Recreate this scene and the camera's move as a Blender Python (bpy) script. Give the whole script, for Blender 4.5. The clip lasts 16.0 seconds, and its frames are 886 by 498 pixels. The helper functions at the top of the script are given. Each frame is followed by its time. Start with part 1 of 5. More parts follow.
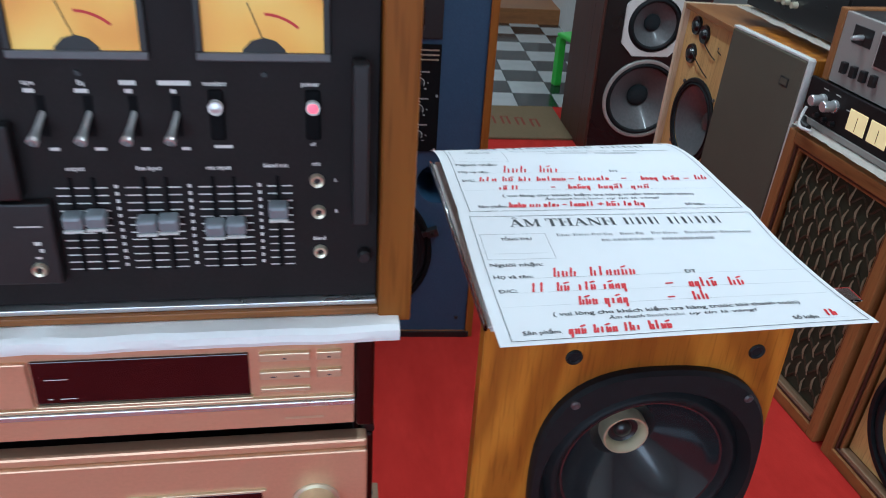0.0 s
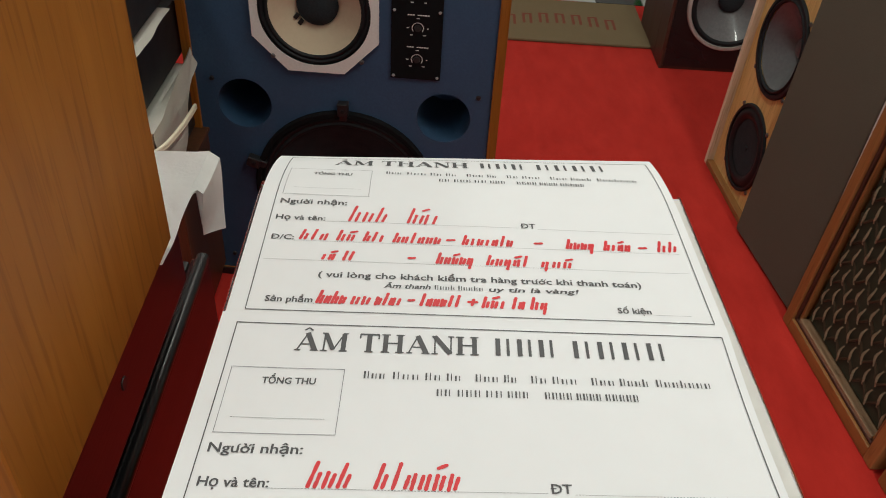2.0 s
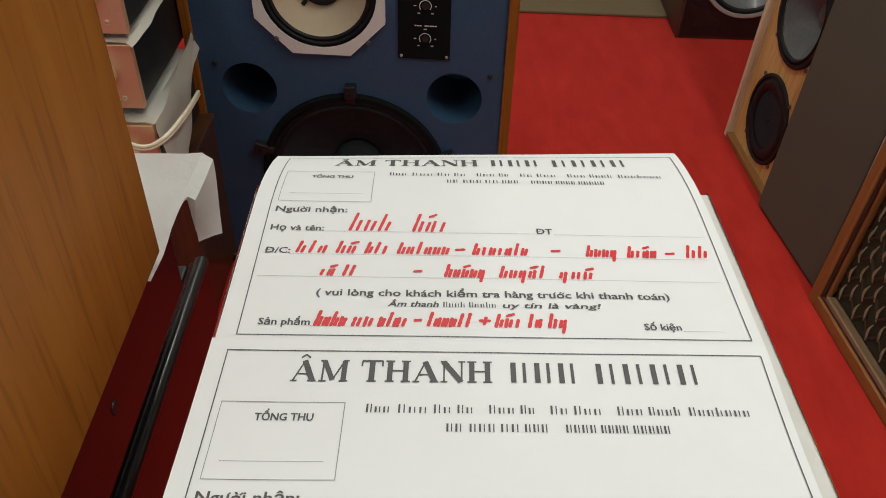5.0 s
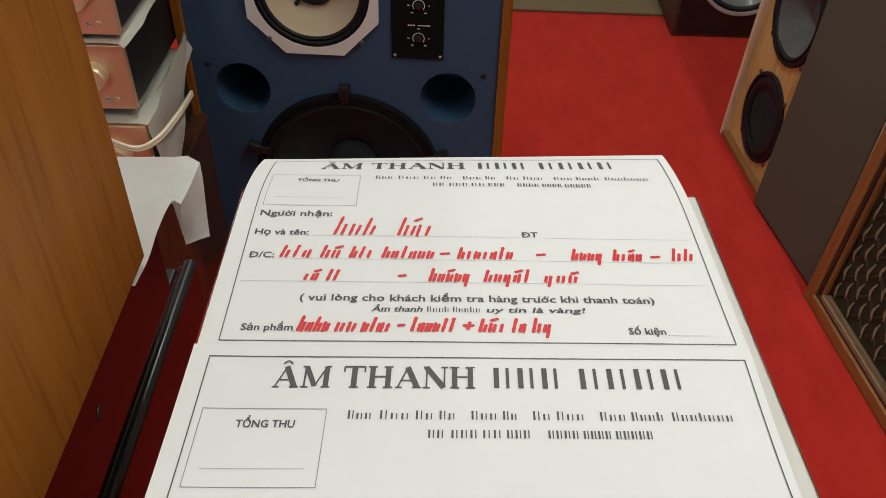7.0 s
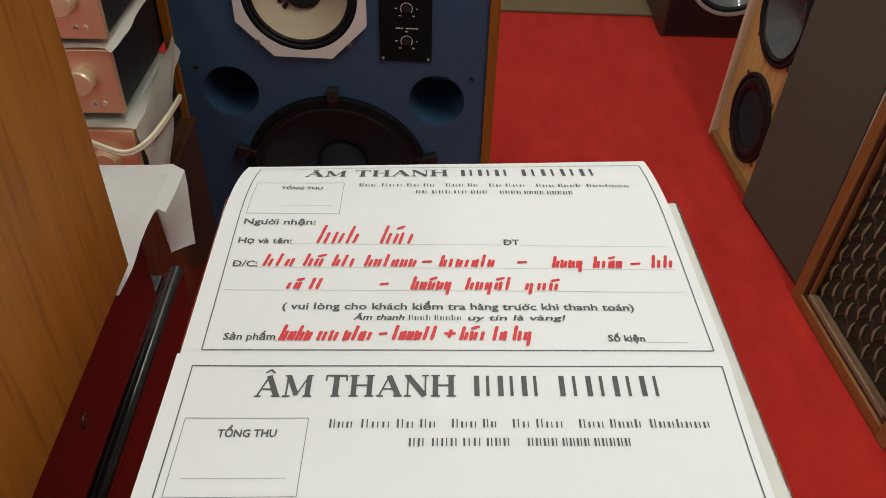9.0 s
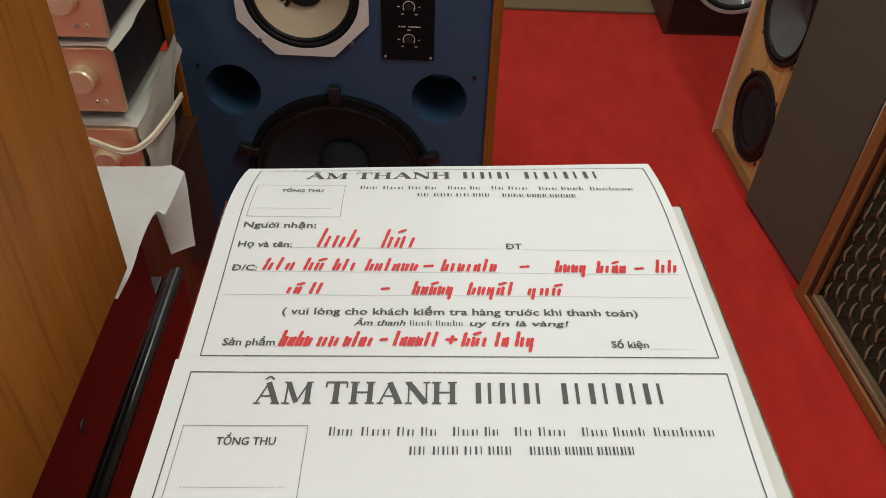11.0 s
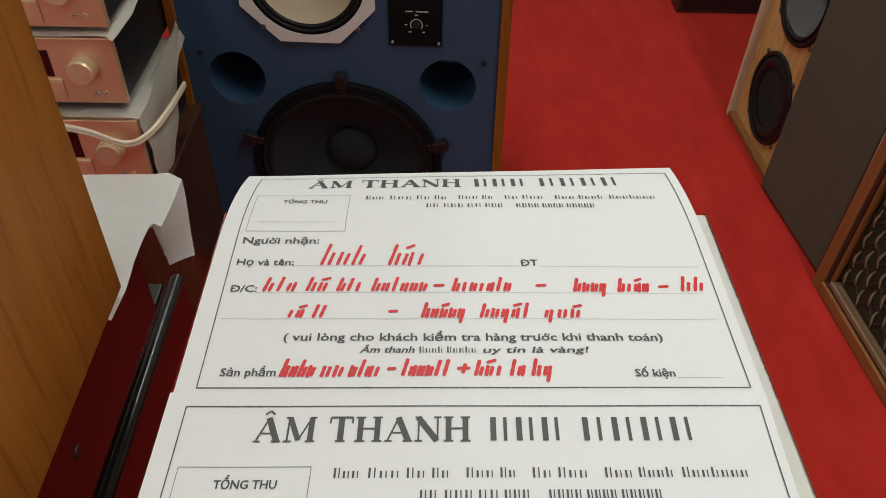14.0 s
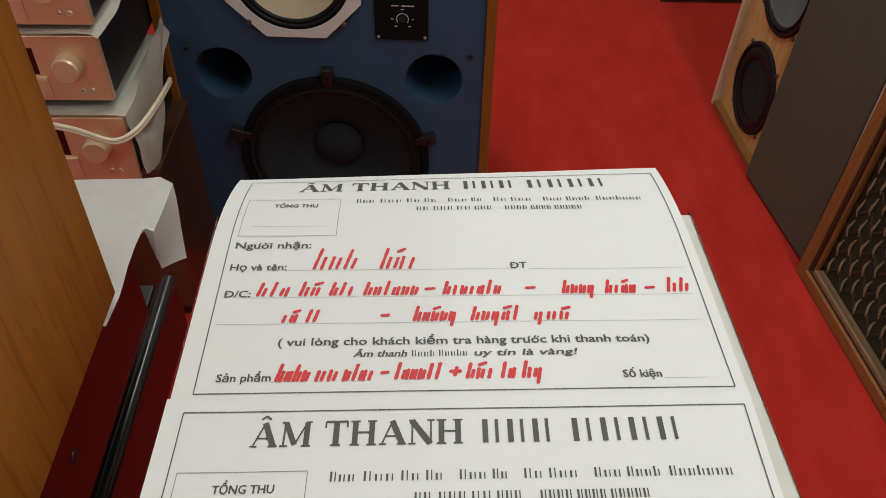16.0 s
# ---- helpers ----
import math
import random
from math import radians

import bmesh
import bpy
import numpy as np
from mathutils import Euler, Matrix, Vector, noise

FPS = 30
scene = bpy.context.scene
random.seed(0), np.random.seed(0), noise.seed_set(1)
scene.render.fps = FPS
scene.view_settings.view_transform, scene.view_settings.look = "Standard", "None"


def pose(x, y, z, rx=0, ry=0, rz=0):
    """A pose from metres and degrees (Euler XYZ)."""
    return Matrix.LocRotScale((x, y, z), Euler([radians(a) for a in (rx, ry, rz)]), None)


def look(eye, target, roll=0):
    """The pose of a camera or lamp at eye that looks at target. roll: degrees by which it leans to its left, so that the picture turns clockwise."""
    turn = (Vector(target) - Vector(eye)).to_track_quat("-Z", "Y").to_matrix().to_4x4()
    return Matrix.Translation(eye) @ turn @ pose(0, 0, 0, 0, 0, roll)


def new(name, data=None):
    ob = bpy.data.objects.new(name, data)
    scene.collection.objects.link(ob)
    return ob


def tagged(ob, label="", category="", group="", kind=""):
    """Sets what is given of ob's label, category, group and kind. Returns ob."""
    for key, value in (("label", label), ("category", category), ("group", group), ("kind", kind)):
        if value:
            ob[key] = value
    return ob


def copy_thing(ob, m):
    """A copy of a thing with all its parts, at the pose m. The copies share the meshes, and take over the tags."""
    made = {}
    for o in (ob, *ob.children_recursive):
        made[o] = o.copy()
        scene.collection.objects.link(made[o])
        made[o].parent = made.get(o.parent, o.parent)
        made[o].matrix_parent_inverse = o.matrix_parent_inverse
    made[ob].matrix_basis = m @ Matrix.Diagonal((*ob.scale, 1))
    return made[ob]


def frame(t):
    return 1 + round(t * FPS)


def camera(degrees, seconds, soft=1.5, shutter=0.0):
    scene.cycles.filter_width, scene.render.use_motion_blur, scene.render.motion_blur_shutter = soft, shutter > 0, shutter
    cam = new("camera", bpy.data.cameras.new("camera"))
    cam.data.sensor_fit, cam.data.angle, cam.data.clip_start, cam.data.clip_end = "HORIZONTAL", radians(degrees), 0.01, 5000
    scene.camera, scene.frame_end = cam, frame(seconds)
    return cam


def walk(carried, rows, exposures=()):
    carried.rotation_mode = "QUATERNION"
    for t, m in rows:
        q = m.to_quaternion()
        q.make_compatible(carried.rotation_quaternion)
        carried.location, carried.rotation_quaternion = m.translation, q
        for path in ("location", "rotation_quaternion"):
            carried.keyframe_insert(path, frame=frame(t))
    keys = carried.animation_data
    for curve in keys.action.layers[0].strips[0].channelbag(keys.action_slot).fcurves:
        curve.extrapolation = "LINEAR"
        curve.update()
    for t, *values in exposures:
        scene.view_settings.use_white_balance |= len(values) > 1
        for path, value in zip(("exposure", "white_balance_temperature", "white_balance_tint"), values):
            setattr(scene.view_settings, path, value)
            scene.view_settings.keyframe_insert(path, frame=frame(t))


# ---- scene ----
EXPO = [(0.0, -0.28, 5100, 6), (0.5, -0.32, 5800, 9), (1.0, -0.44, 6300, 10), (2.0, -0.43, 6500, 10), (9.0, -0.42, 6500, 10), (16.0, -0.55, 6500, 10)]
cam = camera(57.0, 16.0, soft=0.9, shutter=0.3)
PATH = [
    (0, (0.026, -0.827, 1.285), (0.215, 0.915, 0.321), 3.65),
    (0.5, (0.105, -0.688, 1.26), (0.311, 0.976, 0.169), 5.41),
    (1, (0.163, -0.574, 1.277), (0.326, 1.048, 0.118), 5.87),
    (1.5, (0.22, -0.506, 1.276), (0.281, 1.098, 0.084), 4.8),
    (2, (0.252, -0.472, 1.269), (0.219, 1.107, 0.041), 3.8),
    (2.5, (0.248, -0.459, 1.265), (0.181, 1.107, 0.024), 3.7),
    (3, (0.235, -0.46, 1.266), (0.162, 1.102, 0.019), 3.8),
    (3.5, (0.235, -0.446, 1.259), (0.164, 1.109, 0.003), 3.4),
    (4, (0.246, -0.428, 1.256), (0.178, 1.119, -0.01), 2.8),
    (4.5, (0.25, -0.422, 1.257), (0.183, 1.118, -0.018), 2.3),
    (5, (0.254, -0.422, 1.26), (0.187, 1.113, -0.02), 1.8),
    (7.5, (0.263, -0.415, 1.262), (0.201, 1.117, -0.022), 1.6),
    (8, (0.265, -0.413, 1.263), (0.21, 1.119, -0.021), 1.6),
    (8.5, (0.27, -0.413, 1.267), (0.221, 1.118, -0.018), 1.7),
    (9, (0.269, -0.417, 1.269), (0.223, 1.115, -0.016), 1.8),
    (11.5, (0.269, -0.406, 1.269), (0.217, 1.117, -0.026), 1.8),
    (12, (0.269, -0.403, 1.268), (0.217, 1.115, -0.032), 1.8),
    (12.5, (0.266, -0.411, 1.269), (0.211, 1.104, -0.036), 1.6),
    (13, (0.264, -0.404, 1.27), (0.201, 1.106, -0.039), 1.4),
    (13.5, (0.265, -0.388, 1.269), (0.197, 1.114, -0.049), 1.2),
    (14, (0.266, -0.371, 1.267), (0.195, 1.119, -0.065), 0.9),
    (14.5, (0.267, -0.367, 1.271), (0.204, 1.112, -0.073), 0.8),
    (15, (0.266, -0.367, 1.273), (0.214, 1.105, -0.08), 0.9),
    (15.5, (0.266, -0.366, 1.274), (0.222, 1.104, -0.081), 1.0),
    (16, (0.264, -0.371, 1.279), (0.225, 1.102, -0.073), 1.1),
]
walk(cam, [(t, look(eye, target, roll)) for t, eye, target, roll in PATH], exposures=EXPO)

# ---- light ----
world = bpy.data.worlds.new("shop_air")
scene.world = world
world.use_nodes = True
world.node_tree.nodes["Background"].inputs["Color"].default_value = (0.9, 0.93, 1.0, 1)
world.node_tree.nodes["Background"].inputs["Strength"].default_value = 0.12


def area_lamp(name, m, sx, sy, watts, colour):
    data = bpy.data.lights.new(name, "AREA")
    data.shape, data.size, data.size_y, data.energy, data.color = "RECTANGLE", sx, sy, watts, colour
    ob = new(name, data)
    ob.matrix_world = m
    return ob


TUBE = (0.95, 1.0, 0.90)
TUBES = ((1.22, -0.05, 90, 36), (-1.15, -1.15, 90, 11), (0.12, 1.40, 90, 34), (0.60, 4.00, 0, 16))
for x, y, turn, watts in TUBES:
    area_lamp("tube_light", pose(x, y, 2.93, 0, 0, turn), 1.2, 0.10, watts, TUBE)
# added daylight from an assumed, unseen shop front behind the aisle; lights the front faces
area_lamp("added_front_daylight", pose(-0.5, -2.58, 1.25, 90, 0, 0), 2.0, 1.5, 22, (0.86, 0.95, 1.0))


# ---- materials ----
def nodes_of(name, rough=0.5, metal=0.0, coat=0.0, spec=0.5):
    m = bpy.data.materials.new(name)
    m.use_nodes = True
    nt = m.node_tree
    b = nt.nodes["Principled BSDF"]
    b.inputs["Roughness"].default_value = rough
    b.inputs["Metallic"].default_value = metal
    b.inputs["Coat Weight"].default_value = coat
    b.inputs["Coat Roughness"].default_value = 0.08
    b.inputs["Specular IOR Level"].default_value = spec
    return m, nt, b


def link(nt, a, b):
    nt.links.new(a, b)


def coords(nt, scale=(1, 1, 1), rot=(0, 0, 0)):
    tc = nt.nodes.new("ShaderNodeTexCoord")
    mp = nt.nodes.new("ShaderNodeMapping")
    mp.inputs["Scale"].default_value = scale
    mp.inputs["Rotation"].default_value = rot
    link(nt, tc.outputs["Object"], mp.inputs["Vector"])
    return mp.outputs["Vector"]


def noise_tex(nt, vec, scale, detail=4.0, rough=0.55, dist=0.0):
    n = nt.nodes.new("ShaderNodeTexNoise")
    n.inputs["Scale"].default_value = scale
    n.inputs["Detail"].default_value = detail
    n.inputs["Roughness"].default_value = rough
    n.inputs["Distortion"].default_value = dist
    link(nt, vec, n.inputs["Vector"])
    return n.outputs["Fac"]


def ramp(nt, fac, stops):
    r = nt.nodes.new("ShaderNodeValToRGB")
    els = r.color_ramp.elements
    while len(els) < len(stops):
        els.new(0.5)
    for e, (p, c) in zip(els, stops):
        e.position, e.color = p, (*c, 1)
    link(nt, fac, r.inputs["Fac"])
    return r.outputs["Color"]


def mix(nt, fac, a, b, mode="MIX"):
    n = nt.nodes.new("ShaderNodeMix")
    n.data_type, n.blend_type = "RGBA", mode
    if isinstance(fac, float):
        n.inputs[0].default_value = fac
    else:
        link(nt, fac, n.inputs[0])
    for sock, v in ((n.inputs[6], a), (n.inputs[7], b)):
        if isinstance(v, tuple):
            sock.default_value = (*v, 1)
        else:
            link(nt, v, sock)
    return n.outputs[2]


def bump(nt, b, height, strength, distance=0.002):
    n = nt.nodes.new("ShaderNodeBump")
    n.inputs["Strength"].default_value = strength
    n.inputs["Distance"].default_value = distance
    link(nt, height, n.inputs["Height"])
    link(nt, n.outputs["Normal"], b.inputs["Normal"])


def vary_rough(nt, b, fac, lo, hi):
    n = nt.nodes.new("ShaderNodeMapRange")
    n.inputs["To Min"].default_value, n.inputs["To Max"].default_value = lo, hi
    link(nt, fac, n.inputs["Value"])
    link(nt, n.outputs["Result"], b.inputs["Roughness"])


def plain(name, colour, rough=0.5, metal=0.0, coat=0.0, grain=0.06, scale=60.0, relief=0.05, spec=0.5):
    """A painted, moulded or metal surface with slight mottling, fine relief and uneven gloss."""
    m, nt, b = nodes_of(name, rough, metal, coat, spec)
    v = coords(nt)
    f1, f2 = noise_tex(nt, v, scale), noise_tex(nt, v, scale * 0.08, 2)
    dark = tuple(c * (1 - 2.2 * grain) for c in colour)
    light = tuple(min(1, c * (1 + grain)) for c in colour)
    c = ramp(nt, f1, [(0.3, dark), (0.7, light)])
    c = mix(nt, f2, c, tuple(c * (1 - grain) for c in colour))
    link(nt, c, b.inputs["Base Color"])
    vary_rough(nt, b, f2, max(0.03, rough * 0.8), min(1, rough * 1.25))
    if relief:
        bump(nt, b, f1, relief)
    return m


def wood(name, dark, mid, light, along="z", rough=0.4, coat=0.2, fine=1.0, flame=0.0, spec=0.5):
    m, nt, b = nodes_of(name, rough, 0, coat, spec)
    k = 0.06
    s = {"x": (k, 1, 1), "y": (1, k, 1), "z": (1, 1, k)}[along]
    v = coords(nt, s)
    g = noise_tex(nt, v, 42 * fine, 6, 0.65, 0.4)
    w = noise_tex(nt, v, 9 * fine, 3, 0.5, 1.4)
    pores = noise_tex(nt, v, 260 * fine, 2, 0.5)
    c1 = ramp(nt, g, [(0.25, dark), (0.5, mid), (0.75, light)])
    c2 = ramp(nt, w, [(0.35, dark), (0.5, mid), (0.68, light)])
    c = mix(nt, 0.5, c1, c2)
    if flame:
        wv = nt.nodes.new("ShaderNodeTexWave")
        wv.wave_type, wv.rings_direction = "RINGS", "SPHERICAL"
        wv.inputs["Scale"].default_value = 11.0
        wv.inputs["Distortion"].default_value = 7.0
        wv.inputs["Detail"].default_value = 2.0
        wv.inputs["Detail Scale"].default_value = 1.6
        k2 = 0.16
        link(nt, coords(nt, {"x": (k2, 1, 1), "y": (1, k2, 1), "z": (1, 1, k2)}[along]), wv.inputs["Vector"])
        c = mix(nt, flame, c, ramp(nt, wv.outputs["Fac"], [(0.15, dark), (0.55, mid), (0.9, light)]))
    p = ramp(nt, pores, [(0.34, (0.62, 0.56, 0.5)), (0.47, (1, 1, 1))])
    c = mix(nt, 0.6, c, p, "MULTIPLY")
    link(nt, c, b.inputs["Base Color"])
    vary_rough(nt, b, w, rough * 0.8, rough * 1.25)
    bump(nt, b, pores, 0.06, 0.001)
    return m


def carpet_material():
    m, nt, b = nodes_of("red_carpet", 0.95, spec=0.15)
    v = coords(nt)
    f = noise_tex(nt, v, 420, 3, 0.7)
    big = noise_tex(nt, v, 4.5, 6, 0.7, 0.8)
    scuff = noise_tex(nt, coords(nt, (1, 0.35, 1)), 14, 4, 0.7)
    c = ramp(nt, f, [(0.3, (0.36, 0.015, 0.0105)), (0.7, (0.55, 0.028, 0.019))])
    c = mix(nt, big, c, ramp(nt, scuff, [(0.3, (0.33, 0.013, 0.010)), (0.7, (0.58, 0.036, 0.026))]))
    link(nt, c, b.inputs["Base Color"])
    b.inputs["Sheen Weight"].default_value = 0.15
    b.inputs["Sheen Tint"].default_value = (0.9, 0.26, 0.18, 1)
    bump(nt, b, f, 0.5, 0.003)
    return m


def weave(name, a, c2, scale=600, rough=0.9):
    m, nt, b = nodes_of(name, rough, spec=0.2)
    v = coords(nt)
    f = noise_tex(nt, v, scale, 2, 0.8)
    g = noise_tex(nt, v, 6, 3)
    c = ramp(nt, f, [(0.3, a), (0.7, c2)])
    c = mix(nt, g, c, tuple(0.85 * (x + y) / 2 for x, y in zip(a, c2)))
    link(nt, c, b.inputs["Base Color"])
    bump(nt, b, f, 0.4, 0.001)
    return m


def glow(name, colour, strength):
    m, nt, b = nodes_of(name, 0.4)
    b.inputs["Base Color"].default_value = (*colour, 1)
    b.inputs["Emission Color"].default_value = (*colour, 1)
    b.inputs["Emission Strength"].default_value = strength
    return m


def clear(name, rough=0.03, tint=(1, 1, 1)):
    m, nt, b = nodes_of(name, rough)
    b.inputs["Base Color"].default_value = (*tint, 1)
    b.inputs["Transmission Weight"].default_value = 1.0
    b.inputs["IOR"].default_value = 1.45
    return m


CARPET = carpet_material()
PLASTER = plain("white_plaster", (0.74, 0.74, 0.72), 0.85, grain=0.04, scale=30, relief=0.1)
CEILING = plain("ceiling_paint", (0.80, 0.80, 0.78), 0.9, grain=0.03, scale=30)
CHERRY = wood("cherry_veneer", (0.205, 0.066, 0.008), (0.268, 0.092, 0.012), (0.320, 0.118, 0.018), "z", 0.5, 0.0, 0.7, 0.10, 0.18)
CHERRY_X = wood("cherry_veneer_across", (0.205, 0.066, 0.008), (0.268, 0.092, 0.012), (0.320, 0.118, 0.018), "x", 0.46, 0.08)
HONEY = wood("honey_veneer", (0.22, 0.062, 0.005), (0.43, 0.150, 0.011), (0.58, 0.235, 0.022), "z", 0.34, 0.3, 1.3, 0.5)
HONEY_Y = wood("honey_veneer_top", (0.30, 0.115, 0.018), (0.46, 0.20, 0.035), (0.55, 0.27, 0.06), "y", 0.34, 0.3, 0.7)
TEAK = wood("teak_veneer", (0.16, 0.06, 0.018), (0.28, 0.115, 0.032), (0.36, 0.16, 0.05), "z", 0.45, 0.1)
TEAK_X = wood("teak_veneer_across", (0.16, 0.06, 0.018), (0.28, 0.115, 0.032), (0.36, 0.16, 0.05), "x", 0.45, 0.1)
ROSEWOOD = wood("rosewood_lacquer", (0.012, 0.002, 0.002), (0.021, 0.003, 0.003), (0.032, 0.004, 0.004), "y", 0.30, 0.15, 1.0, 0.0, 0.3)
DARKWOOD = wood("dark_walnut", (0.030, 0.010, 0.006), (0.06, 0.018, 0.010), (0.09, 0.03, 0.016), "z", 0.5, 0.05)
RED_WALNUT = wood("red_walnut", (0.026, 0.009, 0.004), (0.066, 0.024, 0.010), (0.10, 0.038, 0.016), "z", 0.4, 0.2)
PLY = wood("pale_baffle_ply", (0.50, 0.29, 0.09), (0.66, 0.42, 0.15), (0.76, 0.52, 0.21), "z", 0.55, 0.0)
PLY_EDGE = wood("pale_edge_ply", (0.54, 0.41, 0.25), (0.66, 0.53, 0.36), (0.74, 0.62, 0.45), "z", 0.6, 0.0)
BLUE = plain("blue_baffle_paint", (0.027, 0.074, 0.148), 0.62, grain=0.10, scale=240, relief=0.25)
BLACK = plain("black_metal", (0.012, 0.011, 0.012), 0.45, grain=0.15, scale=200, relief=0.05)
BLACK_GLOSS = plain("black_gloss_plastic", (0.010, 0.010, 0.011), 0.28, coat=0.15, grain=0.1, relief=0.0)
BLACK_FACE = plain("dark_brown_faceplate", (0.0165, 0.0130, 0.0133), 0.6, grain=0.12, scale=300, relief=0.05, spec=0.2)
RUBBER = plain("black_rubber", (0.012, 0.014, 0.016), 0.5, grain=0.15, scale=90, relief=0.1, spec=0.2)
CONE_BLACK = plain("black_pulp_cone", (0.020, 0.028, 0.033), 0.8, grain=0.2, scale=300, relief=0.3, spec=0.25)
CONE_GREY = plain("grey_coated_cone", (0.12, 0.125, 0.13), 0.35, grain=0.15, scale=120, relief=0.1, coat=0.3)
CONE_POLY = plain("glossy_poly_cone", (0.018, 0.021, 0.025), 0.16, grain=0.1, scale=60, relief=0.02, coat=0.5)
CONE_BUFF = plain("buff_paper_cone", (0.53, 0.44, 0.31), 0.85, grain=0.035, scale=120, relief=0.12)
CAST_WHITE = plain("pale_cast_frame", (0.72, 0.72, 0.69), 0.55, metal=0.0, grain=0.05, scale=220, relief=0.25)
CHAMPAGNE = plain("champagne_aluminium", (0.80, 0.51, 0.32), 0.36, metal=0.55, grain=0.04, scale=300, relief=0.03)
GOLD = plain("gold_aluminium", (0.80, 0.66, 0.43), 0.32, metal=0.55, grain=0.04, scale=200, relief=0.02)
POST_TAN = wood("tan_sawn_wood", (0.20, 0.115, 0.06), (0.28, 0.17, 0.095), (0.33, 0.21, 0.125), "x", 0.6, 0.0)
STEEL_DARK = plain("dulled_steel", (0.16, 0.16, 0.17), 0.42, metal=0.8, grain=0.1, relief=0.02)
GILT = plain("dull_brass", (0.74, 0.66, 0.44), 0.34, metal=0.6, grain=0.12, relief=0.03)
SLOT = plain("matt_black_slot", (0.008, 0.008, 0.009), 0.85, grain=0.1, relief=0.0, spec=0.08)
BRASS = plain("pale_brass", (0.78, 0.72, 0.54), 0.3, metal=0.6, grain=0.06, relief=0.02)
CAP = plain("grey_slider_plastic", (0.23, 0.26, 0.28), 0.35, metal=0.1, grain=0.05)
BEZEL = plain("dull_grey_bezel", (0.13, 0.13, 0.135), 0.45, metal=0.2, grain=0.08)
CHROME = plain("brushed_steel", (0.70, 0.71, 0.71), 0.28, metal=0.75, grain=0.05, scale=150, relief=0.02)
SILVER = plain("silver_faceplate", (0.40, 0.385, 0.36), 0.42, metal=0.25, grain=0.04, scale=250, relief=0.03)
DISPLAY = plain("dark_red_display", (0.020, 0.004, 0.006), 0.08, coat=0.6, grain=0.1, relief=0.0)
FOAM = plain("white_packing_foam", (0.90, 0.90, 0.88), 0.7, grain=0.02, scale=55, relief=0.8)
CLOTH = plain("white_cotton_cloth", (0.80, 0.77, 0.69), 0.9, grain=0.05, scale=350, relief=0.3)
PAPER = plain("white_paper", (0.745, 0.755, 0.77), 0.75, grain=0.012, scale=40, relief=0.03, spec=0.3)
STACK = plain("paper_sleeve_stack", (0.66, 0.65, 0.62), 0.35, grain=0.05, scale=60, relief=0.05, coat=0.2)
INK = plain("grey_black_toner", (0.085, 0.085, 0.09), 0.7, grain=0.1, relief=0.0)
INK_LIGHT = plain("fine_toner_line", (0.20, 0.20, 0.22), 0.7, grain=0.05, relief=0.0)
PEN = plain("red_marker_ink", (0.62, 0.014, 0.022), 0.55, grain=0.08, relief=0.0)
PRINT = plain("white_panel_print", (0.75, 0.74, 0.70), 0.6, grain=0.04, relief=0.0)
GRILLE = weave("grey_brown_grille_cloth", (0.072, 0.063, 0.045), (0.160, 0.143, 0.108), 700)
LAT_CLOTH = weave("dark_green_brown_cloth", (0.024, 0.024, 0.014), (0.060, 0.056, 0.032), 500)
STRAW = plain("pale_grille_cord", (0.30, 0.235, 0.145), 0.75, grain=0.2, scale=220, relief=0.3, spec=0.2)
CROSS = plain("dark_brown_grille_cord", (0.070, 0.046, 0.026), 0.8, grain=0.2, scale=260, relief=0.3, spec=0.2)
CORD = plain("cream_cable", (0.74, 0.66, 0.50), 0.5, grain=0.05)
VU_GLOW, vu_tree, vu_node = nodes_of("amber_meter_face", 0.4)
vu_c = ramp(vu_tree, noise_tex(vu_tree, coords(vu_tree), 14, 1), [(0.3, (0.66, 0.24, 0.02)), (0.52, (0.80, 0.42, 0.06)), (0.72, (0.84, 0.56, 0.12))])
link(vu_tree, vu_c, vu_node.inputs["Base Color"])
link(vu_tree, vu_c, vu_node.inputs["Emission Color"])
vu_node.inputs["Emission Strength"].default_value = 0.30
VU_SMALL = glow("cream_meter_face", (1.0, 0.78, 0.36), 0.45)
LED_RED = glow("red_lamp", (1.0, 0.10, 0.14), 1.6)
METER_RED = plain("red_meter_arc", (0.65, 0.04, 0.03), 0.5)
GREEN = plain("green_plastic", (0.10, 0.62, 0.06), 0.35, grain=0.06, scale=30, coat=0.2)
MAT = weave("coir_mat", (0.115, 0.080, 0.040), (0.25, 0.185, 0.105), 260)
MAT_RED = weave("faded_red_mat_print", (0.15, 0.040, 0.024), (0.25, 0.075, 0.045), 260)
TILE_W = plain("pale_floor_tile", (0.43, 0.45, 0.45), 0.18, grain=0.08, scale=12, relief=0.02)
TILE_B = plain("black_floor_tile", (0.018, 0.022, 0.026), 0.16, grain=0.15, scale=12, relief=0.02)
GROUT = plain("grey_grout", (0.22, 0.22, 0.21), 0.9)
CLEAR = clear("clear_plastic", 0.08)


# ---- building helpers ----
def part(name, bm, material, parent=None, label="", m=None, smooth=False):
    me = bpy.data.meshes.new(name)
    bm.normal_update()
    bm.to_mesh(me)
    bm.free()
    me.materials.append(material)
    if smooth:
        me.polygons.foreach_set("use_smooth", [True] * len(me.polygons))
        me.set_sharp_from_angle(angle=radians(35))
    ob = new(name, me)
    if parent:
        ob.parent = parent
    if m is not None:
        ob.matrix_basis = m
    if label:
        tagged(ob, label)
    return ob


def thing(name, m, label, category, group="", kind=""):
    ob = new(name)
    ob.empty_display_size = 0.05
    ob.matrix_basis = m
    return tagged(ob, label, category, group, kind)


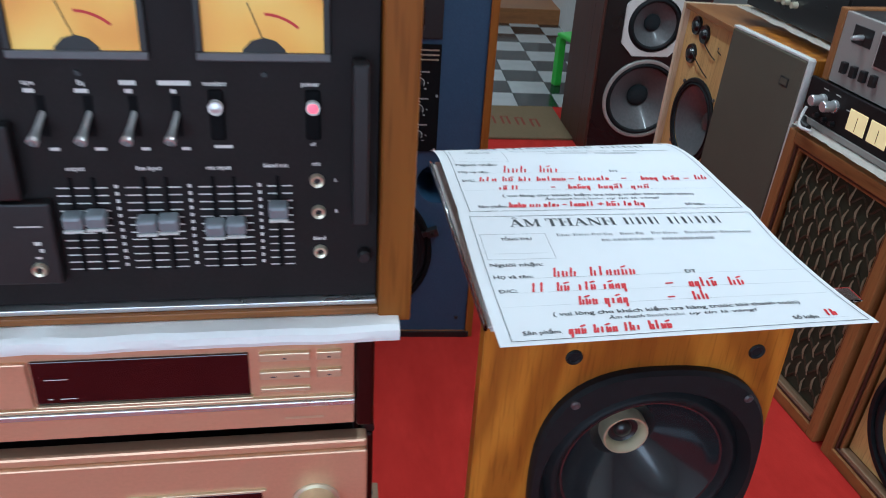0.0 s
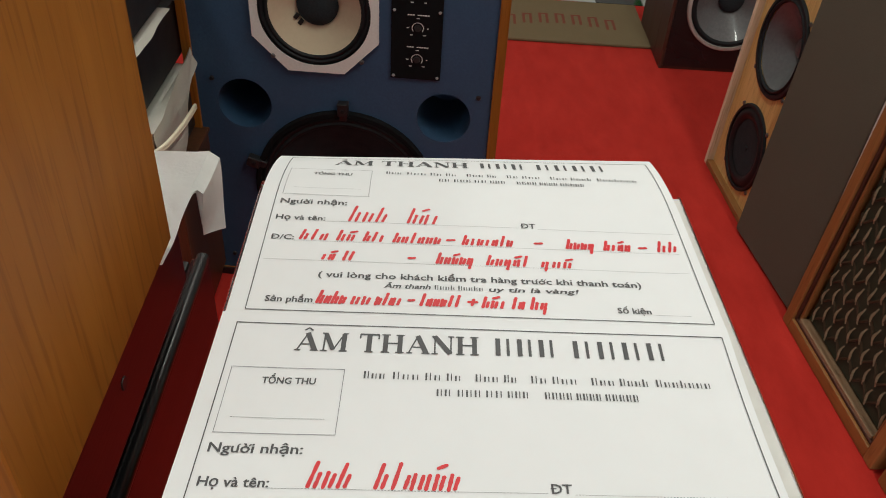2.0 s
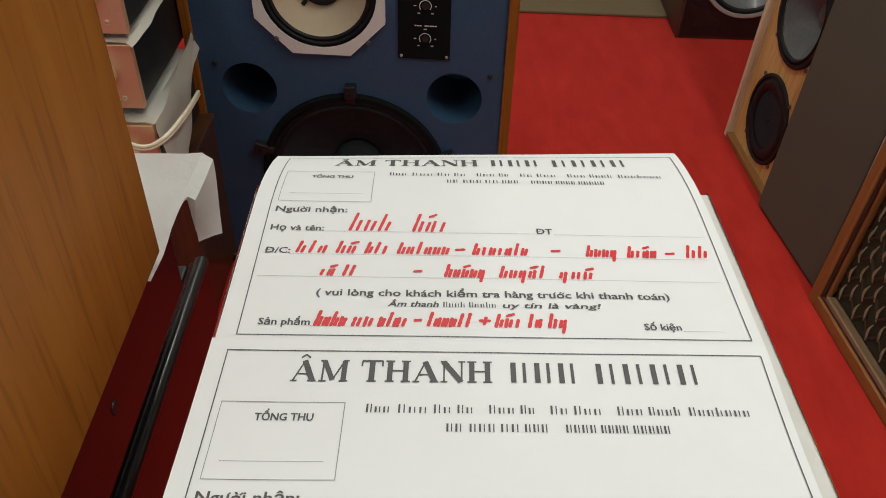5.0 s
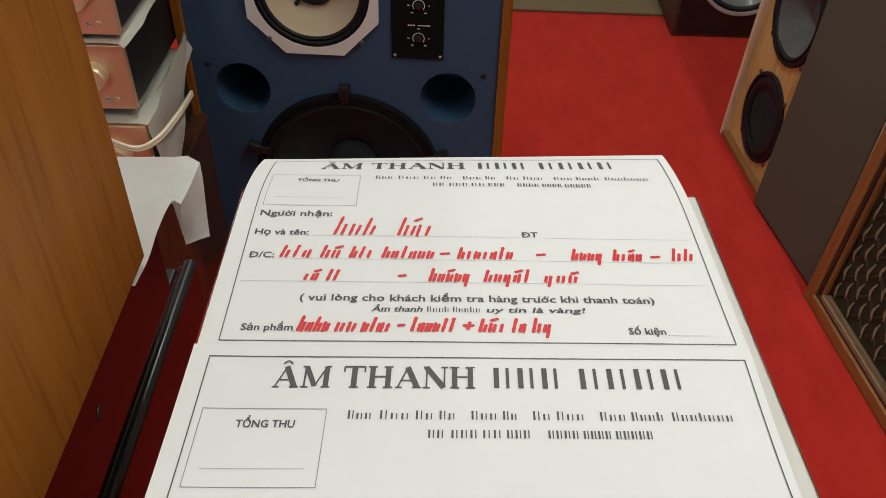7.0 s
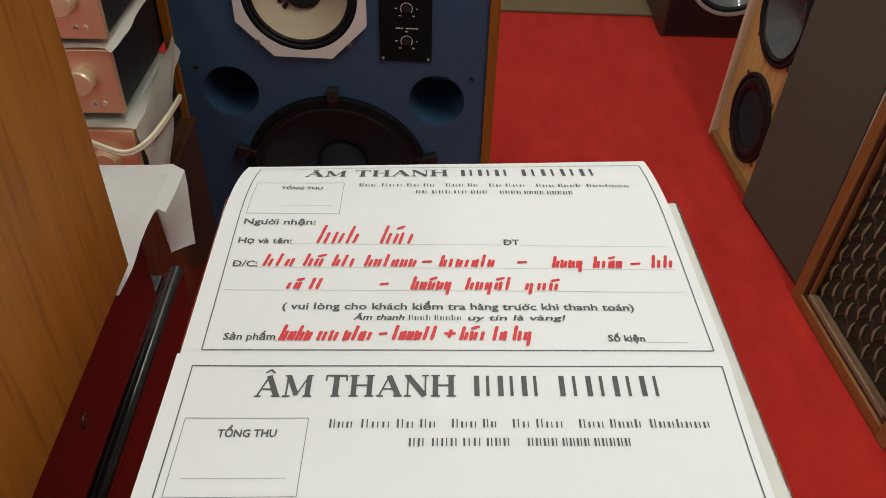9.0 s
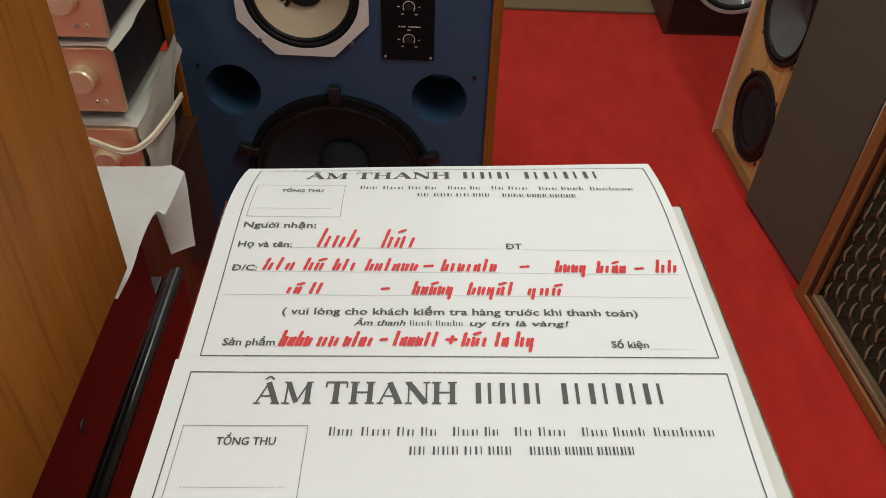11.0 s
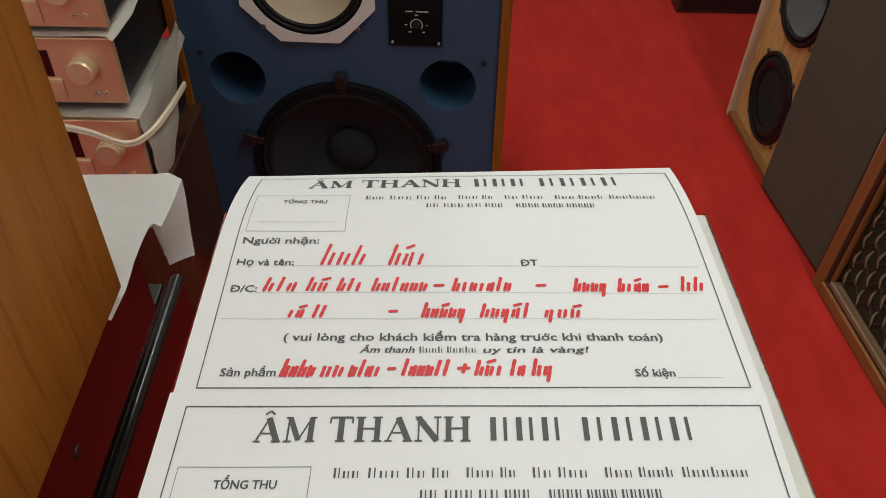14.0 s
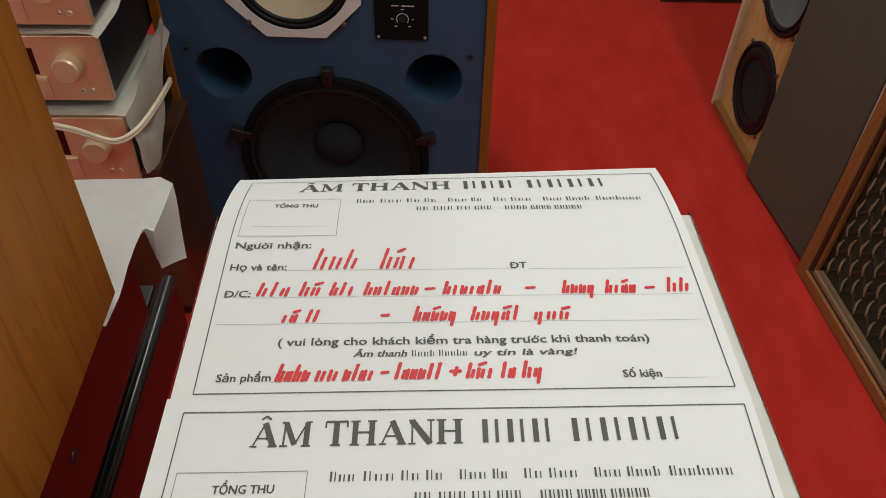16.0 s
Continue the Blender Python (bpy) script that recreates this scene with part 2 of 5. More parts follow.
def box(x0, x1, y0, y1, z0, z1, bevel=0.0, seg=2, bm=None):
    own = bm is None
    bm = bm or bmesh.new()
    r = bmesh.ops.create_cube(bm, size=1, matrix=Matrix.Translation(((x0 + x1) / 2, (y0 + y1) / 2, (z0 + z1) / 2)) @ Matrix.Diagonal((x1 - x0, y1 - y0, z1 - z0, 1)))
    if bevel:
        edges = list({e for v in r["verts"] for e in v.link_edges})
        bmesh.ops.bevel(bm, geom=edges, offset=bevel, segments=seg, profile=0.5, affect="EDGES")
    return bm


def lathe(profile, seg=48, bm=None, at=(0, 0, 0), squash=1.0):
    """Turns (radius, y) pairs round the local Y axis; y is negative towards the front."""
    bm = bm or bmesh.new()
    rings = []
    for r, y in profile:
        if r < 1e-6:
            rings.append([bm.verts.new((at[0], at[1] + y, at[2]))])
        else:
            rings.append([bm.verts.new((at[0] + r * math.cos(2 * math.pi * i / seg), at[1] + y, at[2] + squash * r * math.sin(2 * math.pi * i / seg))) for i in range(seg)])
    for a, b in zip(rings, rings[1:]):
        for i in range(seg):
            j = (i + 1) % seg
            if len(a) == 1 and len(b) == 1:
                continue
            if len(a) == 1:
                bm.faces.new((a[0], b[i], b[j]))
            elif len(b) == 1:
                bm.faces.new((a[i], b[0], a[j]))
            else:
                bm.faces.new((a[i], b[i], b[j], a[j]))
    bmesh.ops.recalc_face_normals(bm, faces=bm.faces)
    return bm


def peg(r, y0, y1, at=(0, 0, 0), seg=24, bev=0.0):
    """A short round piece along Y from y0 (front) to y1."""
    b = min(bev, r * 0.5)
    return lathe([(0, y0), (r - b, y0), (r, y0 + b), (r, y1), (0, y1)], seg, None, at)


def tube(points, radius, seg=8, bm=None):
    """A round cord through points, smoothed."""
    bm = bm or bmesh.new()
    pts = [Vector(p) for p in points]
    fine = []
    for i in range(len(pts) - 1):
        p0, p1, p2, p3 = pts[max(i - 1, 0)], pts[i], pts[i + 1], pts[min(i + 2, len(pts) - 1)]
        for k in range(6):
            t = k / 6
            fine.append(0.5 * ((2 * p1) + (p2 - p0) * t + (2 * p0 - 5 * p1 + 4 * p2 - p3) * t * t + (3 * p1 - p0 - 3 * p2 + p3) * t ** 3))
    fine.append(pts[-1])
    rings = []
    for i, p in enumerate(fine):
        d = (fine[min(i + 1, len(fine) - 1)] - fine[max(i - 1, 0)]).normalized()
        side = d.cross(Vector((0, 0, 1)))
        side = side.normalized() if side.length > 1e-3 else Vector((1, 0, 0))
        up = side.cross(d)
        rings.append([bm.verts.new(p + radius * (side * math.cos(2 * math.pi * k / seg) + up * math.sin(2 * math.pi * k / seg))) for k in range(seg)])
    for a, b in zip(rings, rings[1:]):
        for k in range(seg):
            bm.faces.new((a[k], a[(k + 1) % seg], b[(k + 1) % seg], b[k]))
    bm.faces.new(rings[0])
    bm.faces.new(rings[-1])
    bmesh.ops.recalc_face_normals(bm, faces=bm.faces)
    return bm


def panel_with_holes(x0, x1, z0, z1, y0, y1, holes, bm=None, seg=40):
    """A board whose front lies at y0, with round openings (x, z, r) cut through it."""
    bm = bm or bmesh.new()
    for y in (y0, y1):
        outer = [bm.verts.new(c) for c in ((x0, y, z0), (x1, y, z0), (x1, y, z1), (x0, y, z1))]
        edges = [bm.edges.new((outer[i], outer[(i + 1) % 4])) for i in range(4)]
        for hx, hz, r in holes:
            ring = [bm.verts.new((hx + r * math.cos(2 * math.pi * i / seg), y, hz + r * math.sin(2 * math.pi * i / seg))) for i in range(seg)]
            edges += [bm.edges.new((ring[i], ring[(i + 1) % seg])) for i in range(seg)]
        bmesh.ops.triangle_fill(bm, use_beauty=True, use_dissolve=False, edges=edges)
    verts = list(bm.verts)
    n = len(verts) // 2
    front, back = verts[:n], verts[n:]
    def wall(idx):
        for i in range(len(idx)):
            a, b = idx[i], idx[(i + 1) % len(idx)]
            bm.faces.new((front[a], front[b], back[b], back[a]))
    wall(list(range(4)))
    for h in range(len(holes)):
        wall(list(range(4 + h * seg, 4 + (h + 1) * seg)))
    bmesh.ops.recalc_face_normals(bm, faces=bm.faces)
    return bm


def text_mesh(body, height, bold=0.0):
    """Flat letters in the XY plane, lower left at the origin; returns (vertices, faces, width)."""
    cu = bpy.data.curves.new("letters", "FONT")
    cu.body, cu.size, cu.resolution_u, cu.offset = body, height / 0.72, 2, bold * height
    ob = bpy.data.objects.new("letters", cu)
    me = bpy.data.meshes.new_from_object(ob)
    verts = [v.co.copy() for v in me.vertices]
    faces = [tuple(p.vertices) for p in me.polygons]
    bpy.data.objects.remove(ob)
    bpy.data.curves.remove(cu)
    bpy.data.meshes.remove(me)
    width = max((v.x for v in verts), default=0) - min((v.x for v in verts), default=0)
    return verts, faces, width


def cabinet(parent, w, d, h, board, wood_side, wood_top, name="cabinet_shell", recess=0.012):
    """An open-fronted speaker box: two sides, top, bottom and back, front edges at y = 0."""
    b = board
    part("side_panel", box(-w / 2, -w / 2 + b, 0, d, 0, h, 0.0015), wood_side, parent)
    part("side_panel", box(w / 2 - b, w / 2, 0, d, 0, h, 0.0015), wood_side, parent)
    part("top_panel", box(-w / 2 + b, w / 2 - b, 0, d, h - b, h - 0.0005, 0.001), wood_top, parent)
    part("bottom_panel", box(-w / 2 + b, w / 2 - b, 0, d, 0.0005, b, 0.001), wood_top, parent)
    part("back_panel", box(-w / 2 + b, w / 2 - b, d - 0.018, d - 0.002, b, h - b), wood_side, parent)


# ---- the room ----
def slab(name, x0, x1, y0, y1, z0, z1, material, label, category="wall"):
    return tagged(part(name, box(x0, x1, y0, y1, z0, z1), material), label, category, kind="structure")


slab("floor", -2.6, 2.4, -2.6, 2.94, -0.10, 0.0, CARPET, "worn bright red carpet laid wall to wall", "floor")
slab("ceiling", -2.6, 2.4, -2.6, 5.2, 3.0, 3.1, CEILING, "plain white painted ceiling", "ceiling")
# the south window and its glowing pane are unseen, added to hold the daylight
slab("wall_south_low", -2.6, 2.4, -2.7, -2.6, -0.10, 0.5, PLASTER, "plain white plaster wall under the added window")
slab("wall_south_high", -2.6, 2.4, -2.7, -2.6, 2.0, 3.0, PLASTER, "plain white plaster wall over the added window")
slab("wall_south_left", -2.6, -1.5, -2.7, -2.6, 0.5, 2.0, PLASTER, "plain white plaster wall beside the added window")
slab("wall_south_right", 0.5, 2.4, -2.7, -2.6, 0.5, 2.0, PLASTER, "plain white plaster wall beside the added window")
slab("added_window", -1.5, 0.5, -2.69, -2.67, 0.5, 2.0, glow("daylight_pane", (0.86, 0.95, 1.0), 1.2), "glowing window pane, unseen, added for light from the front", "window")
slab("wall_west", -2.7, -2.6, -2.7, 5.2, -0.10, 3.0, PLASTER, "plain white plaster wall")
slab("wall_east", 2.4, 2.5, -2.7, 5.2, -0.10, 3.0, PLASTER, "plain white plaster wall")
slab("wall_north", -2.6, 2.4, 5.2, 5.3, -0.10, 3.0, PLASTER, "white plaster wall beyond the tiled hall")
slab("hall_floor", -2.6, 2.4, 2.94, 5.2, -0.10, -0.008, GROUT, "grey grout bed under a chequered tile floor", "floor")
slab("threshold_step", 0.55, 1.30, 4.62, 5.2, -0.008, 0.10, TEAK_X, "low brown wooden step by the far wall", "step")
slab("hall_partition", 1.30, 1.42, 3.6, 5.2, -0.008, 3.0, PLASTER, "pale plaster partition beside the tiled hall")
for x, y, turn, watts in TUBES:
    lt = thing("ceiling_light", pose(x, y, 2.94, 0, 0, turn), "slim white fluorescent batten on the ceiling", "ceiling light", "ceiling lights")
    part("housing", box(-0.64, 0.64, -0.03, 0.03, 0.0, 0.06, 0.004), CAST_WHITE, lt)


# ---- speaker drivers, front towards -y, centred on the origin of the part ----
def clamp_piece(parent, ang, r, cx, cz, y):
    bm = box(-0.011, 0.011, -0.016, 0.004, -0.013, 0.015, 0.002)
    box(-0.008, 0.008, -0.010, 0.002, -0.026, -0.010, 0.002, bm=bm)
    part("clamp", bm, BLACK, parent, "", Matrix.Translation((cx + r * math.cos(ang), y, cz + r * math.sin(ang))) @ pose(0, 0, 0, 0, -math.degrees(ang) + 90, 0))
    part("bolt", lathe([(0, -0.019), (0.004, -0.019), (0.0045, -0.015), (0.0045, -0.005)], 10, None, (cx + r * math.cos(ang), y, cz + r * math.sin(ang))), RUBBER, parent)


def woofer(parent, cx, cz, y, ring, surround, cone_r, dust_r, cone, dust, depth, ring_mat=RUBBER, rolls=1, frame_thick=0.006, label=""):
    at = (cx, y, cz)
    d = part("driver", lathe([(surround, 0.004), (surround + 0.002, -frame_thick), (ring - 0.003, -frame_thick), (ring, -frame_thick + 0.003), (ring, 0.004)], 64, None, at), ring_mat, parent, label, smooth=True)
    prof = [(surround + 0.001, -0.001)]
    w = (surround - cone_r) / rolls
    for k in range(rolls):
        for a in range(1, 9):
            t = a / 8
            prof.append((surround - w * (k + t), -0.001 - 0.006 * math.sin(math.pi * t) / (1 if rolls == 1 else 1.6) + 0.001 * k))
    part("surround", lathe(prof, 64, None, at), RUBBER, d, smooth=True)
    steps = 10
    cprof = []
    for k in range(steps + 1):
        t = k / steps
        r = cone_r + (dust_r * 0.96 - cone_r) * t
        rib = 0.0009 * math.sin(t * 40) if cone is CONE_BLACK else 0
        cprof.append((r, 0.001 + depth * (t ** 0.9) + rib))
    part("cone", lathe(cprof, 64, None, at), cone, d, smooth=True)
    dprof = [(dust_r * math.cos(a), 0.001 + depth * 0.9 - dust_r * 0.45 * math.sin(a)) for a in [i * math.pi / 16 for i in range(8)]] + [(0, 0.001 + depth * 0.9 - dust_r * 0.45)]
    part("dust_cap", lathe(dprof, 40, None, at), dust, d, smooth=True)
    part("basket", lathe([(ring * 0.97, 0.004), (ring * 0.6, depth + 0.03), (0, depth + 0.03)], 32, None, at), BLACK, d)
    return d


def screw_dot(parent, x, z, y, r=0.004, mat=None, name="screw"):
    part(name, lathe([(0, -0.0025), (r * 0.7, -0.0025), (r, -0.001), (r, 0.002)], 12, None, (x, y, z)), mat or BLACK, parent)


# ---- big blue monitor ----
def blue_monitor():
    s = thing("studio_monitor", pose(0, 1.0, 0), "large studio monitor with dark blue baffle and oiled wood cabinet", "loudspeaker")
    w, d, h = 0.635, 0.435, 1.05
    cabinet(s, w, d, h, 0.019, CHERRY, CHERRY_X)
    wz = 0.262
    holes = [(0, wz, 0.184), (-0.204, 0.456, 0.055), (0.204, 0.456, 0.055), (-0.051, 0.665, 0.112)]
    part("baffle", panel_with_holes(-w / 2 + 0.019, w / 2 - 0.019, 0.019, h - 0.019, 0.006, 0.030, holes), BLUE, s, "dark blue painted front baffle")
    for px in (-0.204, 0.204):
        part("port", lathe([(0.0585, 0.0055), (0.055, 0.010), (0.054, 0.05), (0.054, 0.19), (0, 0.19)], 48, None, (px, 0, 0.456)), BLUE, s, smooth=True)
    wf = woofer(s, 0, wz, 0.004, 0.195, 0.181, 0.158, 0.052, CONE_BLACK, CONE_BLACK, 0.062, SLOT, 2, 0.010, "fifteen inch black woofer")
    for k in range(5):
        clamp_piece(wf, math.pi / 2 + k * 2 * math.pi / 5, 0.203, 0, wz, 0.002)
    # mid driver with its pale eight-sided frame
    bm = bmesh.new()
    a, c = 0.1225, 0.067
    oct_pts = [(-a, -a + c), (-a + c, -a), (a - c, -a), (a, -a + c), (a, a - c), (a - c, a), (-a + c, a), (-a, a - c)]
    for y in (-0.004, 0.007):
        o = [bm.verts.new((x - 0.051, y, z + 0.665)) for x, z in oct_pts]
        r = [bm.verts.new((-0.051 + 0.108 * math.cos(2 * math.pi * i / 48), y, 0.665 + 0.108 * math.sin(2 * math.pi * i / 48))) for i in range(48)]
        e = [bm.edges.new((o[i], o[(i + 1) % 8])) for i in range(8)] + [bm.edges.new((r[i], r[(i + 1) % 48])) for i in range(48)]
        bmesh.ops.triangle_fill(bm, use_beauty=True, edges=e)
    vs = list(bm.verts)
    for lo, n in ((0, 8), (8, 48)):
        for i in range(n):
            j = (i + 1) % n
            bm.faces.new((vs[lo + i], vs[lo + j], vs[56 + lo + j], vs[56 + lo + i]))
    bmesh.ops.recalc_face_normals(bm, faces=bm.faces)
    fr = part("mid_frame", bm, CAST_WHITE, s, "pale cast frame with clipped corners")
    for x, z in ((-0.084, -0.094), (0.090, -0.094), (-0.084, 0.094), (0.090, 0.094)):
        screw_dot(fr, x - 0.051, z + 0.665, -0.004, 0.0048, STEEL_DARK)
    md = woofer(s, -0.051, 0.665, 0.002, 0.110, 0.106, 0.089, 0.041, CONE_BUFF, CONE_BLACK, 0.036, RUBBER, 2, 0.004, "ten inch mid driver with buff paper cone")
    for dx, dz in ((-0.041, -0.024), (-0.033, -0.035)):
        part("lead_tab", box(-0.004, 0.004, -0.004, 0.006, -0.005, 0.005, 0.001), BLACK, md, "", pose(-0.051 + dx, 0.030, 0.665 + dz, 0, 40, 0))
    # control plate
    pl = part("control_plate", box(0.095, 0.193, 0.001, 0.008, 0.541, 0.800, 0.001), SLOT, s, "black control plate with three level dials")
    for z in (0.583, 0.647, 0.711):
        part("dial", lathe([(0, -0.004), (0.006, -0.004), (0.007, 0.001)], 20, None, (0.146, 0.001, z)), BLACK, pl)
        bm = bmesh.new()
        for k in range(16):
            a0, a1 = math.radians(-40 + k * 16.25), math.radians(-40 + (k + 0.9) * 16.25)
            q = [(0.0100, a0), (0.0115, a0), (0.0115, a1), (0.0100, a1)]
            bm.faces.new([bm.verts.new((0.146 + r * math.cos(t), 0.0004, z + r * math.sin(t))) for r, t in q])
        for dx, dz, ww in ((-0.019, 0, 0.005), (0.019, 0, 0.003), (0, 0.019, 0.006), (-0.012, -0.014, 0.005), (0.013, -0.014, 0.005)):
            bm.faces.new([bm.verts.new(p) for p in ((0.146 + dx - ww / 2, 0.0004, z + dz - 0.0009), (0.146 + dx + ww / 2, 0.0004, z + dz - 0.0009), (0.146 + dx + ww / 2, 0.0004, z + dz + 0.0009), (0.146 + dx - ww / 2, 0.0004, z + dz + 0.0009))])
        for k in range(9):
            x = 0.126 + k * 0.0047
            if k != 3:
                bm.faces.new([bm.verts.new(p) for p in ((x, 0.0004, z + 0.0245), (x + 0.0038, 0.0004, z + 0.0245), (x + 0.0038, 0.0004, z + 0.0268), (x, 0.0004, z + 0.0268))])
        part("dial_print", bm, PRINT, pl)
    for x, z in ((0.101, 0.547), (0.187, 0.547), (0.101, 0.680), (0.187, 0.680)):
        screw_dot(pl, x, z, 0.001, 0.003, CHROME)
    for k in range(3):
        part("print_line", box(0.100, 0.188, 0.0002, 0.0012, 0.764 + k * 0.011, 0.766 + k * 0.011), BRASS, pl)
    hn = part("slot_tweeter", box(0.095, 0.193, -0.002, 0.008, 0.812, 0.965, 0.003), BLACK, s, "black slot tweeter")
    part("slot", box(0.136, 0.152, -0.004, 0.0, 0.835, 0.945, 0.002), BLACK_GLOSS, hn)
    part("horn_lens", box(-0.20, 0.06, -0.002, 0.008, 0.83, 0.97, 0.004), BLACK, s)
    for x in (-0.266, 0.272):
        part("grille_stud", lathe([(0, -0.004), (0.004, -0.004), (0.0055, 0.0), (0.0055, 0.008)], 12, None, (x, 0.006, 0.508)), BLACK, s)
        part("grille_stud", lathe([(0, -0.004), (0.004, -0.004), (0.0055, 0.0), (0.0055, 0.008)], 12, None, (x, 0.006, 0.06)), BLACK, s)
    part("plinth", box(-w / 2 + 0.01, w / 2 - 0.01, -0.002, 0.004, 0.0, 0.019, 0.001), BLACK, s)
    return s


blue_monitor()


# ---- honey coloured coaxial speaker that carries the papers ----
def coaxial_speaker():
    s = thing("coaxial_speaker", pose(0.279, -0.277, 0, 0, 0, 2.8), "honey veneered floor speaker with black coaxial driver, under papers", "loudspeaker")
    d, h = 0.32, 0.911
    cz = 0.748
    # the cabinet narrows towards its back
    xl, xr, bl, br = -0.156, 0.116, -0.076, 0.058
    at_y = lambda p, q, y: p + (q - p) * (y - 0.016) / (d - 0.016)

    def prism(x0a, x1a, x0b, x1b, y0, y1, z0, z1):
        bm = bmesh.new()
        v = [bm.verts.new(p) for p in ((x0a, y0, z0), (x1a, y0, z0), (x1b, y1, z0), (x0b, y1, z0), (x0a, y0, z1), (x1a, y0, z1), (x1b, y1, z1), (x0b, y1, z1))]
        for q in ((0, 3, 2, 1), (4, 5, 6, 7), (0, 1, 5, 4), (1, 2, 6, 5), (2, 3, 7, 6), (3, 0, 4, 7)):
            bm.faces.new([v[i] for i in q])
        bmesh.ops.bevel(bm, geom=list(bm.edges), offset=0.0008, segments=1, affect="EDGES")
        return bm
    ml, mr = at_y(xl, bl, 0.090), at_y(xr, br, 0.090)
    part("cabinet", prism(ml, mr, bl, br, 0.090, d, 0.002, h), HONEY, s)
    part("side_panel", prism(xl, xl + 0.016, ml, ml + 0.016, 0.0165, 0.0905, 0.002, h), HONEY, s)
    part("side_panel", prism(xr - 0.016, xr, mr - 0.016, mr, 0.0165, 0.0905, 0.002, h), HONEY, s)
    part("top_panel", prism(xl + 0.016, xr - 0.016, ml + 0.016, mr - 0.016, 0.0165, 0.0905, h - 0.016, h), HONEY_Y, s)
    part("front_baffle", panel_with_holes(xl, xr, 0.002, h, 0.0, 0.016, [(0.006, cz, 0.098)]), HONEY, s)
    # driver frame: a circle drawn out to soft corners
    def outline(scale, y, bm):
        out = []
        for i in range(72):
            t = 2 * math.pi * i / 72
            k = abs(math.cos(t)) ** 2.7 + abs(math.sin(t)) ** 2.7
            r = 0.109 * scale * k ** (-1 / 2.7)
            out.append(bm.verts.new((0.006 + r * math.cos(t), y, cz + r * math.sin(t) * (1.10 if math.sin(t) > 0 else 1.0))))
        return out
    bm = bmesh.new()
    rings = [outline(1.0, 0.001, bm), outline(1.0, -0.007, bm), outline(0.975, -0.011, bm)]
    rr = [[bm.verts.new((0.006 + r * math.cos(2 * math.pi * i / 72), y, cz + r * math.sin(2 * math.pi * i / 72))) for i in range(72)] for r, y in ((0.1005, -0.012), (0.0985, -0.009), (0.0960, -0.003), (0.0920, 0.003))]
    rings += rr
    for a, b in zip(rings, rings[1:]):
        for i in range(72):
            j = (i + 1) % 72
            bm.faces.new((a[i], a[j], b[j], b[i]))
    bmesh.ops.recalc_face_normals(bm, faces=bm.faces)
    f = part("driver_frame", bm, RUBBER, s, "black moulded driver frame with soft corners", smooth=True)
    at = (0.006, 0, cz)
    prof = [(0.093, 0.001)] + [(0.092 - 0.014 * t / 8, 0.001 - 0.006 * math.sin(math.pi * t / 8)) for t in range(1, 9)]
    part("surround", lathe(prof, 72, None, at), RUBBER, f, smooth=True)
    cone = [(0.0785, 0.001), (0.076, 0.0015)] + [(0.075 - 0.052 * (k / 12), 0.003 + 0.058 * (k / 12) ** 0.8) for k in range(13)]
    part("cone", lathe(cone, 72, None, at), CONE_POLY, f, "glossy dark polypropylene cone", smooth=True)
    tul = [(0.0235, 0.061), (0.0235, 0.048), (0.0225, 0.045), (0.0210, 0.045), (0.0178, 0.049), (0.0155, 0.054), (0.0150, 0.058)]
    part("phase_collar", lathe(tul, 48, None, at), GILT, f, "dull brass tweeter collar", smooth=True)
    part("tweeter_dome", lathe([(0.0155, 0.055), (0.0120, 0.057), (0.0105, 0.057)] + [(0.0095 * math.cos(a * math.pi / 12), 0.057 - 0.007 * math.sin(a * math.pi / 12)) for a in range(6)] + [(0, 0.050)], 32, None, at), BLACK_GLOSS, f, smooth=True)
    for sx in (-1, 1):
        for sz in (1, -1):
            part("screw", lathe([(0, -0.013), (0.0028, -0.0135), (0.0042, -0.012), (0.0042, -0.008)], 16, None, (0.006 + sx * 0.079, 0, cz + sz * (0.089 if sz > 0 else 0.080))), STEEL_DARK, f)
    for x in (-0.077, 0.087):
        part("grille_socket", lathe([(0.0, -0.0004), (0.0042, -0.0004), (0.0042, -0.001), (0.0062, -0.002), (0.0075, -0.001), (0.0075, 0.003)], 20, None, (x, 0, 0.880)), RUBBER, s, smooth=True)
    part("plinth", box(-0.070, 0.060, 0.02, d - 0.02, 0.0, 0.03, 0.003), BLACK, s)
    return s


coaxial_speaker()


# ---- tape deck on the silver-pink stack ----
YAW = 4.2
DX, DY = 0.064, -0.262


def print_bars(parent, mat, bars, y):
    """Plain bars (x, z, width, height) on a face at y."""
    bm = bmesh.new()
    for x, z, w, h in bars:
        bm.faces.new([bm.verts.new(p) for p in ((x - w / 2, y, z - h / 2), (x + w / 2, y, z - h / 2), (x + w / 2, y, z + h / 2), (x - w / 2, y, z + h / 2))])
    return tagged(part("panel_print", bm, mat, parent), kind="stuff")


def print_words(parent, mat, words, y):
    for body, x, z, h in words:
        bm = bmesh.new()
        vs, fs, w = text_mesh(body, h, 0.045)
        made = [bm.verts.new((x - w / 2 + v.x, y, z - h / 2 + v.y)) for v in vs]
        for f in fs:
            try:
                bm.faces.new([made[i] for i in f])
            except ValueError:
                pass
        part("panel_lettering", bm, mat, parent)


